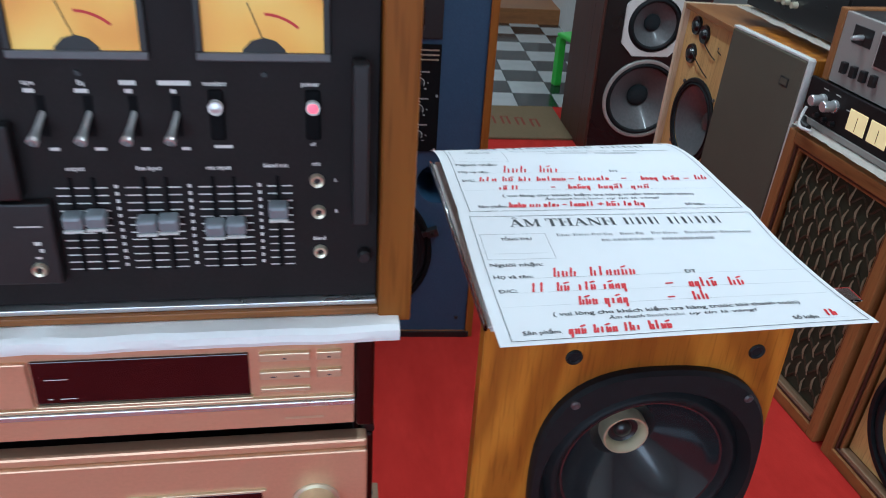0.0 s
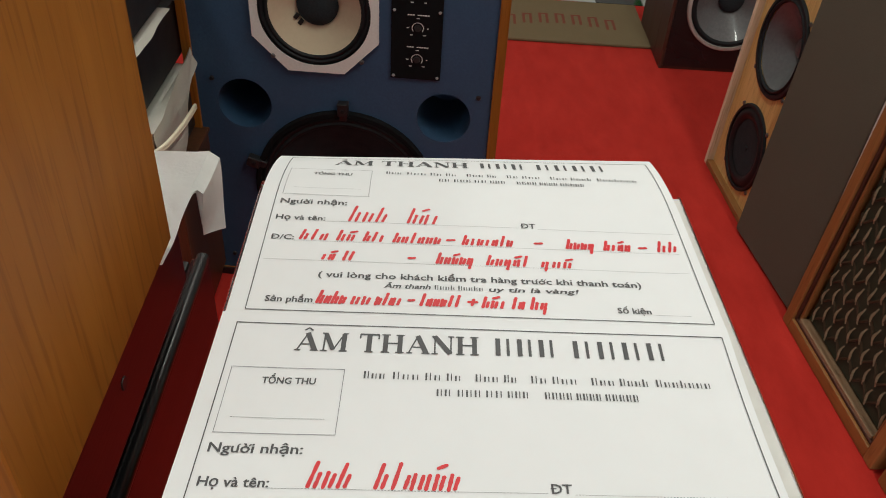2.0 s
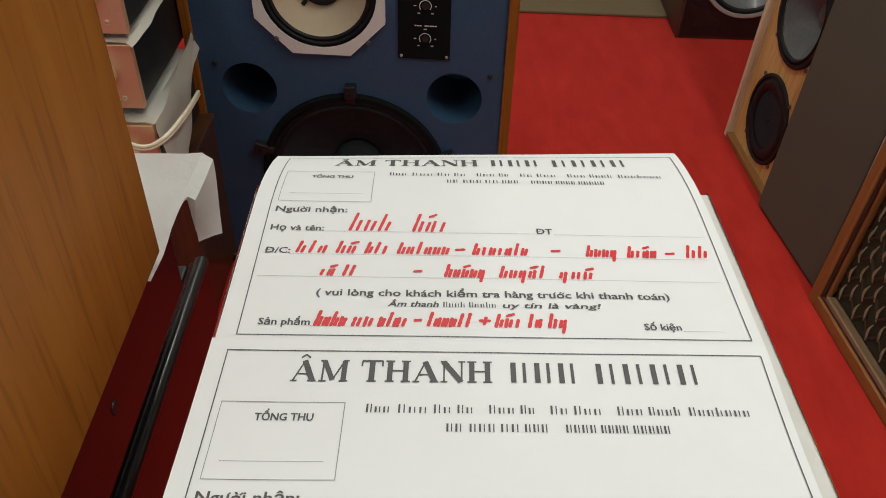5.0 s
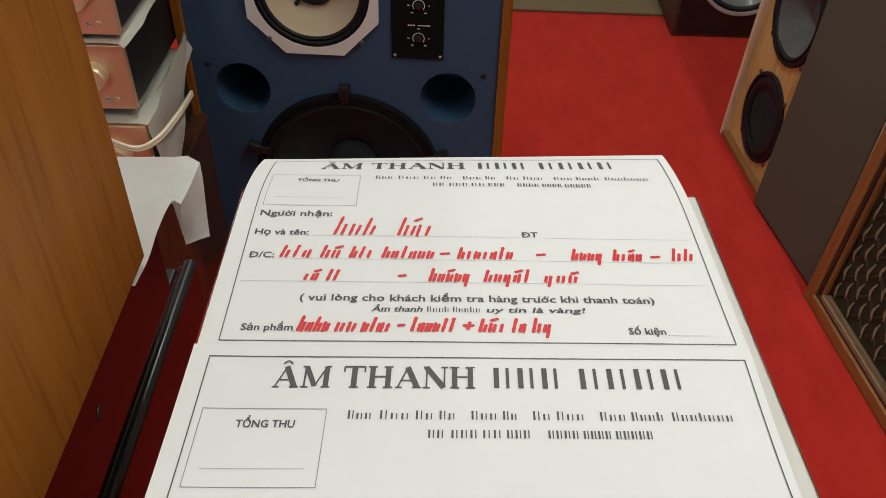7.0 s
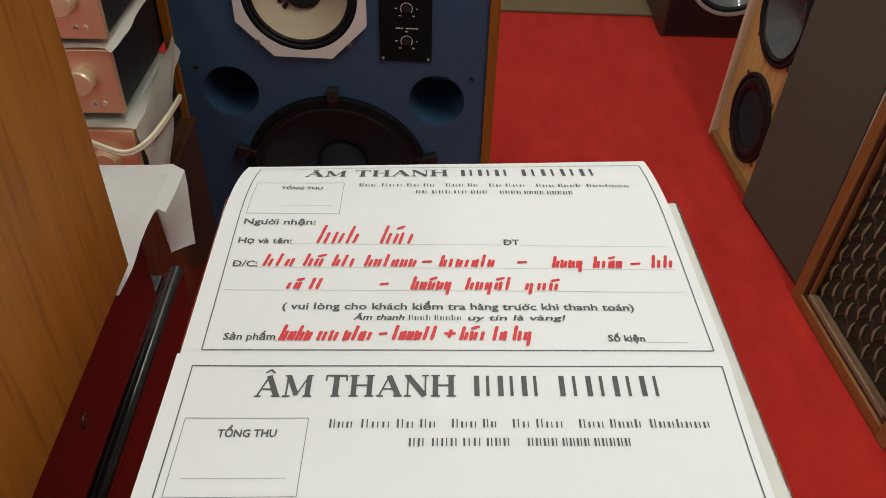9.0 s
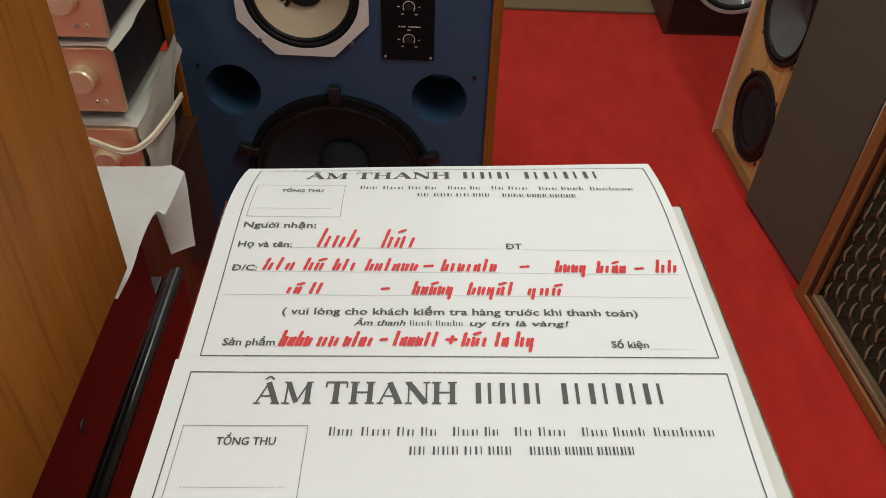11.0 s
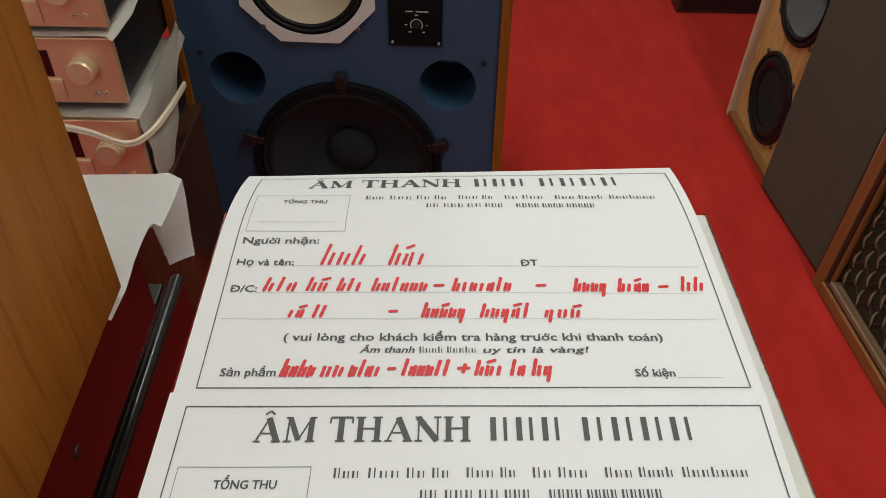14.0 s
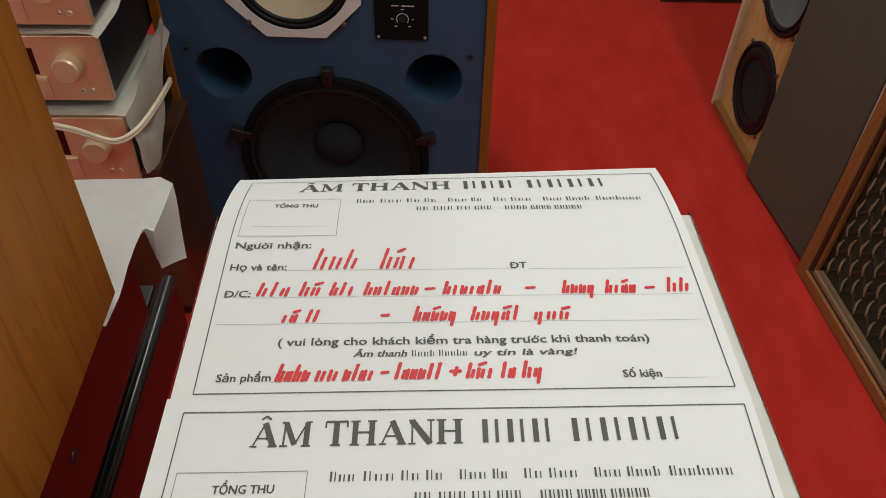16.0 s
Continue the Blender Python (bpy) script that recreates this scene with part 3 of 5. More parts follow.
def tape_deck():
    s = thing("tape_deck", pose(DX - 0.001, DY + 0.0145, 0.902, 0, 0, YAW), "upright cassette deck with dark face in a cherry wood case", "tape deck")
    w, d, h = 0.50, 0.2355, 0.315
    part("case_side", box(-0.027, 0, -0.012, d, 0, h, 0.002), CHERRY, s)
    part("case_side", box(-w, -w + 0.027, -0.012, d, 0, h, 0.002), CHERRY, s)
    part("case_top", box(-w + 0.027, -0.027, -0.010, d, h - 0.022, h - 0.001, 0.001), CHERRY_X, s)
    part("case_bottom", box(-w + 0.027, -0.027, -0.010, d, 0.0070, 0.0135, 0.001), CHERRY_X, s)
    part("case_back", box(-w + 0.027, -0.027, d - 0.014, d - 0.002, 0.0135, h - 0.022), BLACK, s)
    f = part("faceplate", box(-w + 0.028, -0.028, 0.0, 0.010, 0.020, h - 0.023, 0.001), BLACK_FACE, s, "dark brown-black control face")
    part("bright_trim", box(-w + 0.028, -0.028, -0.006, 0.008, 0.0138, 0.0185, 0.0008), CHROME, s)
    # meters
    for x0 in (-0.278, -0.155):
        part("meter_bezel", box(x0, x0 + 0.092, -0.004, 0.004, 0.216, 0.222, 0.001), BEZEL, f)
        part("meter_bezel", box(x0, x0 + 0.092, -0.004, 0.004, 0.274, 0.280, 0.001), BLACK, f)
        part("meter_bezel", box(x0, x0 + 0.005, -0.004, 0.004, 0.222, 0.274, 0.001), BLACK, f)
        part("meter_bezel", box(x0 + 0.087, x0 + 0.092, -0.004, 0.004, 0.222, 0.274, 0.001), BLACK, f)
        part("meter_face", box(x0 + 0.005, x0 + 0.087, -0.0012, 0.002, 0.222, 0.274), VU_GLOW, f, "glowing amber meter face")
        bm = bmesh.new()
        pts = [(x0 + 0.046 + r * math.cos(math.radians(a)), -0.0020, 0.216 + r * math.sin(math.radians(a))) for r, a in ((0.0165, 180), (0.0165, 150), (0.0165, 120), (0.0165, 90), (0.0165, 60), (0.0165, 30), (0.0165, 0))]
        bm.faces.new([bm.verts.new(p) for p in pts])
        part("meter_hub", bm, BLACK, f)
        bm = bmesh.new()
        for k in range(8):
            a0, a1 = math.radians(88 - k * 5), math.radians(88 - (k + 1) * 5)
            r0, r1 = 0.0345, 0.0365
            bm.faces.new([bm.verts.new((x0 + 0.046 + r * math.cos(a), -0.0018, 0.213 + r * math.sin(a))) for r, a in ((r0, a0), (r1, a0), (r1, a1), (r0, a1))])
        part("meter_arc", bm, METER_RED, f)
        bm = bmesh.new()
        bm.faces.new([bm.verts.new(p) for p in ((x0 + 0.0455, -0.0022, 0.230), (x0 + 0.0463, -0.0022, 0.230), (x0 + 0.0365, -0.0022, 0.256), (x0 + 0.0358, -0.0022, 0.256))])
        part("needle", bm, BLACK, f)
    # toggle levers
    for x in (-0.262, -0.231, -0.201, -0.172):
        part("toggle", lathe([(0.0022, 0.001), (0.0025, -0.012), (0.0034, -0.022), (0.0042, -0.023), (0.0042, -0.026), (0.0032, -0.0265), (0.0029, -0.022), (0, -0.022)], 24), CHROME, f, "", pose(x, 0.0, 0.177, 32, 0, -9), smooth=True)
        part("toggle_slot", box(x - 0.003, x + 0.003, -0.0006, 0.002, 0.160, 0.190), SLOT, f)
    for x, mat_cap in ((-0.1445, CHROME), (-0.0765, LED_RED)):
        part("rocker", box(x - 0.0055, x + 0.0055, -0.003, 0.002, 0.157, 0.195, 0.002), SLOT, f)
        part("button_ring", lathe([(0, -0.009), (0.0036, -0.0086)], 20, None, (x, 0, 0.1835)), mat_cap, f)
        part("button_ring", lathe([(0.0036, -0.0085), (0.0052, -0.0085), (0.0050, -0.002)], 20, None, (x, 0, 0.1835)), CAST_WHITE, f)
    # sliders
    groups = ((-0.264, -0.225, 2), (-0.216, -0.173, 2), (-0.164, -0.122, 2), (-0.1135, -0.0915, 1))
    bars = []
    for a, b, n in groups:
        for r in range(12):
            z = 0.120 - r * 0.0062
            cells = 3 if n == 2 else 2
            for c in range(cells):
                ww = (b - a) / cells
                bars.append((a + ww * (c + 0.5), z, ww - 0.0035, 0.0011))
        if b < -0.10:
            for r in range(12):
                bars.append((b + 0.0045, 0.121 - r * 0.0060, 0.0026, 0.0028))
    print_bars(f, PRINT, bars, -0.0008)
    for x, z in ((-0.252, 0.098), (-0.236, 0.099), (-0.2005, 0.094), (-0.185, 0.095), (-0.1515, 0.090), (-0.136, 0.091), (-0.104, 0.104)):
        part("slider_slot", box(x - 0.0012, x + 0.0012, -0.0014, 0.002, 0.050, 0.128), SLOT, f)
        bm = box(-0.0075, 0.0075, -0.013, -0.001, -0.0055, 0.0065, 0.0025)
        cap = part("slider_cap", bm, CAP, f, "", pose(x, 0, z, 12, 0, 0))
        part("cap_line", box(-0.0072, 0.0072, -0.0145, -0.012, -0.0064, -0.0046, 0.0005), CAST_WHITE, cap)
    # sockets
    for x, z in ((-0.0745, 0.124), (-0.0738, 0.0975), (-0.073, 0.0625), (-0.281, 0.058)):
        y = -0.010 if x < -0.27 else 0.0
        part("jack_socket", lathe([(0.0022, 0.004), (0.0026, -0.003), (0.0048, -0.004), (0.0056, -0.002), (0.0056, 0.002)], 24, None, (x, y, z)), BRASS, f, smooth=True)
        part("socket_hole", lathe([(0, -0.0008), (0.0026, -0.0008)], 16, None, (x, y, z)), BLACK, f)
    # handle, foot screw, cassette bay
    hd = part("handle", box(-0.049, -0.037, -0.026, -0.012, 0.097, 0.221, 0.002), BLACK, f)
    part("handle_post", box(-0.048, -0.038, -0.014, 0.001, 0.099, 0.111, 0.001), BLACK, hd)
    part("handle_post", box(-0.048, -0.038, -0.014, 0.001, 0.207, 0.219, 0.001), BLACK, hd)
    part("thumb_screw", lathe([(0, -0.010), (0.004, -0.010), (0.0055, -0.008), (0.0055, 0.001)], 20, None, (-0.0385, 0, 0.060)), BLACK, f)
    for x in (-0.235, -0.110):
        part("panel_screw", lathe([(0, -0.001), (0.002, -0.001), (0.0025, 0.001)], 12, None, (x, 0, 0.206)), BLACK_GLOSS, f)
    bay = part("cassette_bay", box(-w + 0.03, -0.266, -0.010, 0.001, 0.044, 0.112, 0.002), BLACK, f)
    part("bay_window", box(-w + 0.03, -0.283, -0.012, 0.001, 0.115, 0.172, 0.002), BLACK_GLOSS, f)
    print_bars(bay, PRINT, [(-0.283, 0.094, 0.018, 0.0012), (-0.279, 0.080, 0.005, 0.003), (-0.277, 0.074, 0.003, 0.003), (-0.280, 0.068, 0.004, 0.002)], -0.0108)
    print_words(f, PRINT, [("tape", -0.268, 0.1995, 0.0034), ("Eq", -0.234, 0.1995, 0.0034), ("monitor", -0.1445, 0.1995, 0.0036), ("power", -0.078, 0.1995, 0.0036), ("on", -0.078, 0.1938, 0.0026),
                           ("off", -0.077, 0.1535, 0.0026), ("tape", -0.1435, 0.1938, 0.0026), ("output", -0.247, 0.1355, 0.0034), ("line input", -0.196, 0.1355, 0.0034), ("mic input", -0.1465, 0.1355, 0.0034),
                           ("blend mic", -0.105, 0.137, 0.0034), ("mic", -0.0748, 0.138, 0.0032), ("blend", -0.0735, 0.0745, 0.0032), ("L", -0.0605, 0.1245, 0.003), ("R", -0.0600, 0.098, 0.003)], -0.0008)
    print_bars(f, PRINT, [(-0.172, 0.1995, 0.022, 0.0034), (-0.203, 0.1995, 0.011, 0.0034), (-0.268, 0.1935, 0.007, 0.003), (-0.234, 0.1935, 0.009, 0.003), (-0.203, 0.1935, 0.005, 0.003), (-0.173, 0.1935, 0.004, 0.003),
                          (-0.1415, 0.152, 0.013, 0.0024), (-0.258, 0.1505, 0.007, 0.0024), (-0.227, 0.1505, 0.008, 0.0024), (-0.196, 0.1505, 0.006, 0.0024), (-0.168, 0.1505, 0.006, 0.0024)], -0.0008)
    return s


tape_deck()


def champagne_player():
    s = thing("disc_player", pose(DX + 0.002, DY + 0.015, 0.784, 0, 0, YAW), "champagne pink disc player with lacquered rosewood sides", "disc player")
    part("chassis", box(-0.48, -0.049, 0.010, 0.33, 0.006, 0.100, 0.002), BLACK, s)
    f = part("front_panel", box(-0.48, -0.0485, 0.0, 0.012, 0.0, 0.104, 0.002), CHAMPAGNE, s)
    for x0, x1 in ((-0.0475, -0.031), (-0.497, -0.481)):
        sd = part("side_cheek", box(x0, x1, -0.001, 0.332, -0.004, 0.102, 0.004, 3), ROSEWOOD, s, "glossy dark red rosewood cheek")
        if x0 > -0.1:
            part("cheek_screw", lathe([(0, -0.0006), (0.005, -0.0006), (0.0062, 0.0012)], 16), BLACK, sd, "", pose(-0.0308, 0.165, 0.040, 0, 0, 90))
    part("display", box(-0.3116, -0.138, -0.0022, 0.002, 0.040, 0.084, 0.001), DISPLAY, f, "dark red display window")
    part("display_lip", box(-0.3116, -0.136, -0.005, 0.002, 0.0370, 0.0400, 0.0008), GOLD, f)
    part("disc_tray", box(-0.47, -0.314, -0.004, 0.002, 0.038, 0.084, 0.0015), CHAMPAGNE, f)
    part("trim_strip", box(-0.48, -0.0485, -0.0045, 0.002, 0.0250, 0.0310, 0.0012), CHROME, f)
    part("trim_strip", box(-0.48, -0.0485, -0.0030, 0.002, 0.0312, 0.0355, 0.0012), GOLD, f)
    part("trim_strip", box(-0.48, -0.0485, -0.0020, 0.002, 0.1008, 0.1035, 0.001), GOLD, f)
    for x0, x1, z in ((-0.1294, -0.0865, 0.080), (-0.1294, -0.0865, 0.061), (-0.081, -0.060, 0.080), (-0.081, -0.060, 0.061)):
        part("button", box(x0, x1, -0.0045, 0.002, z - 0.0042, z + 0.0042, 0.001), GOLD, f)
    part("button", box(-0.1294, -0.0865, -0.003, 0.002, 0.0420, 0.0465, 0.001), GOLD, f)
    print_bars(f, INK, [(-0.108, 0.079, 0.003, 0.0015), (-0.0705, 0.079, 0.003, 0.0015), (-0.118, 0.060, 0.005, 0.0012), (-0.098, 0.060, 0.005, 0.0012), (-0.0705, 0.060, 0.003, 0.0015)], -0.0048)
    print_bars(f, GOLD, [(-0.093, 0.0105, 0.034, 0.0028)], -0.0006)
    print_bars(f, PRINT, [(-0.293, 0.066, 0.018, 0.0008), (-0.300, 0.046, 0.003, 0.0012), (-0.286, 0.046, 0.013, 0.0010)], -0.0026)
    return s


champagne_player()


def champagne_amp():
    s = thing("amplifier", pose(DX, DY + 0.019, 0.592, 0, 0, YAW), "champagne pink amplifier with glossy black-edged rosewood sides", "amplifier")
    part("chassis", box(-0.48, -0.046, 0.016, 0.389, 0.010, 0.160, 0.002), BLACK, s)
    bm = box(-0.48, -0.034, 0.0, 0.016, 0.0, 0.155, 0.002)
    f = part("front_panel", bm, CHAMPAGNE, s)
    part("top_lip", box(-0.48, -0.034, 0.003, 0.020, 0.155, 0.166, 0.003), CHAMPAGNE, s)
    for x0, x1 in ((-0.0455, -0.0275), (-0.50, -0.482)):
        sd = part("side_cheek", box(x0, x1, 0.017, 0.394, -0.010, 0.160, 0.003, 3), ROSEWOOD, s, "glossy dark red rosewood cheek")
        part("edge_moulding", tube([((x0 + x1) / 2 + 0.004, 0.020, 0.163), ((x0 + x1) / 2 + 0.004, 0.20, 0.163), ((x0 + x1) / 2 + 0.004, 0.391, 0.163)], 0.0065, 12), BLACK_GLOSS, s, "glossy black edge moulding", smooth=True)
    part("display", box(-0.252, -0.133, -0.002, 0.002, 0.060, 0.112, 0.001), DISPLAY, f)
    part("display_frame", box(-0.256, -0.129, -0.003, 0.002, 0.112, 0.115, 0.0008), GOLD, f)
    part("volume_knob", lathe([(0, -0.022), (0.0175, -0.022), (0.0195, -0.020), (0.0195, 0.001)], 40, None, (-0.083, 0, 0.094)), GOLD, f, "round gold volume knob", smooth=True)
    part("knob_skirt", lathe([(0.0195, -0.003), (0.023, -0.002), (0.023, 0.001)], 40, None, (-0.083, 0, 0.094)), BRASS, f, smooth=True)
    return s


champagne_amp()


def rack_base():
    s = thing("equipment_stand", pose(DX, DY, 0, 0, 0, YAW), "dark walnut stand under the pink stereo stack", "stand")
    part("body", box(-0.49, -0.04, 0.02, 0.38, 0.06, 0.575, 0.003), DARKWOOD, s)
    part("plinth", box(-0.48, -0.05, 0.03, 0.37, 0.0, 0.06, 0.002), BLACK, s)
    part("top", box(-0.495, -0.035, 0.015, 0.40, 0.575, 0.582, 0.001), DARKWOOD, s)


rack_base()


def foam_sheet():
    """Soft packing foam between the deck and the player, its rear corner hanging over the side."""
    s = thing("packing_foam", pose(DX, DY, 0.880, 0, 0, YAW), "crumpled white packing foam sheet hanging over the side", "packing foam")
    bm = bmesh.new()
    nx, ny = 40, 44
    rows = []
    for j in range(ny + 1):
        y = 0.225 + j * 0.143 / ny
        row = []
        for i in range(nx + 1):
            u = -0.49 + i * 0.552 / nx if i < nx - 16 else -0.1588 + (i - nx + 16) * 0.2498 / 16 if i < nx - 9 else -0.0100 + (i - nx + 9) * 0.1010 / 9
            flap = max(0.0, min(1.0, (y - 0.309) / 0.006))
            flap = flap * flap * (3 - 2 * flap)
            edge = -0.006 + 0.006 * min(1.0, (y - 0.225) / 0.09)
            x, z, slide = u, 0.0185, 0.0
            if u > edge:
                over = min(u - edge, 0.005 + 0.068 * flap)
                bend = min(over / 0.014, 1.0)
                x = edge + 0.009 * math.sin(bend * math.pi / 2) + 0.03 * max(0, over - 0.014)
                z = 0.0185 - 0.009 * (1 - math.cos(bend * math.pi / 2)) - max(0, over - 0.014)
                # the hanging corner turns its face towards the front
                hang, fy = max(0.0, over - 0.014) / 0.059, max(0.0, min(1.0, (y - 0.309) / 0.059))
                x -= 0.017 * hang * (1 - fy)
                slide = hang * (0.028 * (1 - fy) - 0.016 * fy)
            n = noise.noise(Vector((u * 18, y * 18, 3)))
            behind = max(0.0, min(1.0, (y - 0.25) / 0.02))
            z += behind * (0.004 + 0.004 * n + 0.005 * math.exp(-((y - 0.30) / 0.03) ** 2))
            if y > 0.375:
                z -= (y - 0.375) * 0.9
            row.append(bm.verts.new((x + 0.002 * behind * n, y + slide + 0.004 * behind * n, z)))
        rows.append(row)
    for a, b in zip(rows, rows[1:]):
        for i in range(nx):
            bm.faces.new((a[i], a[i + 1], b[i + 1], b[i]))
    r = bmesh.ops.solidify(bm, geom=list(bm.faces), thickness=0.009)
    bmesh.ops.recalc_face_normals(bm, faces=bm.faces)
    part("hanging_corner", bm, FOAM, s, smooth=True)
    bm = bmesh.new()
    n = 40
    rings = []
    for i in range(n + 1):
        x = -0.49 + 0.479 * i / n
        k = 0.0016 * noise.noise(Vector((x * 22, 4, 1)))
        f = -0.017 + 1.6 * k
        pts = [(f + 0.006, 0.0135), (f + 0.0015, 0.0150), (f, 0.0190 + k), (f + 0.0015, 0.0245 + k), (f + 0.006, 0.0280 + 0.5 * k), (0.205, 0.0280), (0.235, 0.0205), (0.235, 0.0135)]
        rings.append([bm.verts.new((x + 1.5 * k, y, z)) for y, z in pts])
    for a, b in zip(rings, rings[1:]):
        for q in range(8):
            bm.faces.new((a[q], a[(q + 1) % 8], b[(q + 1) % 8], b[q]))
    bm.faces.new(rings[0])
    bm.faces.new(rings[-1])
    bmesh.ops.recalc_face_normals(bm, faces=bm.faces)
    part("slab", bm, FOAM, s, smooth=True)


foam_sheet()


# ---- papers on the speaker ----
class Sheet:
    """A printed sheet: u runs to the right from its top left corner, v towards its foot."""

    def __init__(self, x, y, yaw, w, h, z, droop=(0.0, 0.0), lift=(0.0, 0.0), skew=0.0, sag=0.0):
        self.o, self.w, self.h, self.z, self.droop, self.lift, self.skew, self.sag = Vector((x, y)), w, h, z, droop, lift, skew, sag
        self.c, self.s = math.cos(radians(yaw)), math.sin(radians(yaw))

    def at(self, u, v, up=0.0):
        side = u / self.w
        droop = self.droop[0] * (1 - side) + self.droop[1] * side
        lift = self.lift[0] * (1 - side) + self.lift[1] * side
        z = self.z - droop * (max(0.0, 0.095 - v) / 0.095) ** 2 + lift * (v / self.h) ** 2 - self.sag * math.sin(math.pi * v / self.h)
        u += self.skew * v / self.h
        z += 0.0006 * noise.noise(Vector((u * 14, v * 14, self.z * 9)))
        return Vector((self.o.x + u * self.c + v * self.s, self.o.y + u * self.s - v * self.c, z + up))

    def fit_form(self, ku, kv, u0, v0):
        self.ku, self.kv, self.u0, self.v0 = ku, kv, u0, v0

    def ink(self, u, v):
        return self.at(self.u0 + (u - 0.0113) * self.ku, self.v0 + (v - 0.0095) * self.kv, 0.0004)


def paper_body(name, sh, label):
    s = thing(name, pose(0, 0, 0), label, "paper", "order forms")
    bm = bmesh.new()
    nx, ny = 16, 24
    top = [[bm.verts.new(sh.at(sh.w * i / nx, sh.h * j / ny)) for i in range(nx + 1)] for j in range(ny + 1)]
    low = [[bm.verts.new(sh.at(sh.w * i / nx, sh.h * j / ny, -0.0003)) for i in range(nx + 1)] for j in range(ny + 1)]
    for j in range(ny):
        for i in range(nx):
            bm.faces.new((top[j + 1][i], top[j + 1][i + 1], top[j][i + 1], top[j][i]))
            bm.faces.new((low[j][i], low[j][i + 1], low[j + 1][i + 1], low[j + 1][i]))
    rim = [(j, 0) for j in range(ny)] + [(ny, i) for i in range(nx)] + [(j, nx) for j in range(ny, 0, -1)] + [(0, i) for i in range(nx, 0, -1)]
    for k in range(len(rim)):
        a, b = rim[k], rim[(k + 1) % len(rim)]
        bm.faces.new((top[a[0]][a[1]], low[a[0]][a[1]], low[b[0]][b[1]], top[b[0]][b[1]]))
    part("sheet", bm, PAPER, s, smooth=True)
    return s


def strokes(sh, quads, name, mat, parent):
    """Bars on the sheet from (u0, v0, u1, v1, half width): straight strokes cut into short pieces that follow the paper."""
    bm = bmesh.new()
    for u0, v0, u1, v1, hw in quads:
        d = Vector((u1 - u0, v1 - v0))
        n = max(1, int(d.length / 0.012))
        side = Vector((-d.y, d.x)).normalized() * hw
        pts = [Vector((u0, v0)) + d * k / n for k in range(n + 1)]
        pairs = [(bm.verts.new(sh.ink(*(p + side))), bm.verts.new(sh.ink(*(p - side)))) for p in pts]
        for a, b in zip(pairs, pairs[1:]):
            bm.faces.new((a[0], a[1], b[1], b[0]))
    bmesh.ops.recalc_face_normals(bm, faces=bm.faces)
    for f in bm.faces:
        if f.normal.z < 0:
            f.normal_flip()
    return part(name, bm, mat, parent)


HORNED = {"ư": "u", "ờ": "ò", "ớ": "ó", "Đ": "D"}


def words(sh, items, parent, mat=INK, name="printed_line"):
    """Lettering: (text, u0, u1, v_top, v_base, slant); the width is set by u0 and u1, the capitals' height by v_top and v_base."""
    for body, u0, u1, vt, vb, slant in items:
        marks = []
        for i, ch in enumerate(body):
            if ch in HORNED:
                marks.append((i, ch == "Đ"))
        body = "".join(HORNED.get(ch, ch) for ch in body)
        vs, fs, w = text_mesh(body, vb - vt, 0.012)
        k, h = (u1 - u0) / w, vb - vt
        extra = []
        for i, crossed in marks:
            right = text_mesh(body[:i + 1], h)[2] * k
            if crossed:
                left = (text_mesh(body[:i], h)[2] if i else 0.0) * k
                extra.append((u0 + left - 0.0004, vb - h * 0.5, u0 + left + h * 0.42, vb - h * 0.5, h * 0.055))
            else:
                extra.append((u0 + right - h * 0.10, vb - h * 0.66, u0 + right + h * 0.10, vb - h * 0.86, h * 0.06))
        if extra:
            strokes(sh, extra, "letter_mark", mat, parent)
        x0 = min(v.x for v in vs)
        bm = bmesh.new()
        for shift, lift in ((0.0, 0.0), (0.00018, 0.00003)):
            made = [bm.verts.new(sh.ink(u0 + (v.x - x0) / w * (u1 - u0) + slant * v.y + shift, vb - v.y) + Vector((0, 0, lift))) for v in vs]
            for f in fs:
                try:
                    bm.faces.new([made[i] for i in f])
                except ValueError:
                    pass
        part(name, bm, mat, parent)


def bar_word(u0, u1, vt, vb, n, thick, even=False):
    """Letter-sized upright bars for a name that is not spelled out: a tall pair first, then lower ones."""
    step = (u1 - u0) / n
    out = []
    for k in range(n):
        u = u0 + step * k
        top = vt if even or k == 0 or k % 5 == 3 else vb - (vb - vt) * 0.70
        out.append((u + step * 0.22, top, u + step * 0.22, vb, thick))
        out.append((u + step * 0.68, top if k % 2 == 0 else vb - (vb - vt) * 0.70 if not even else top, u + step * 0.68, vb, thick * 0.6))
    return out


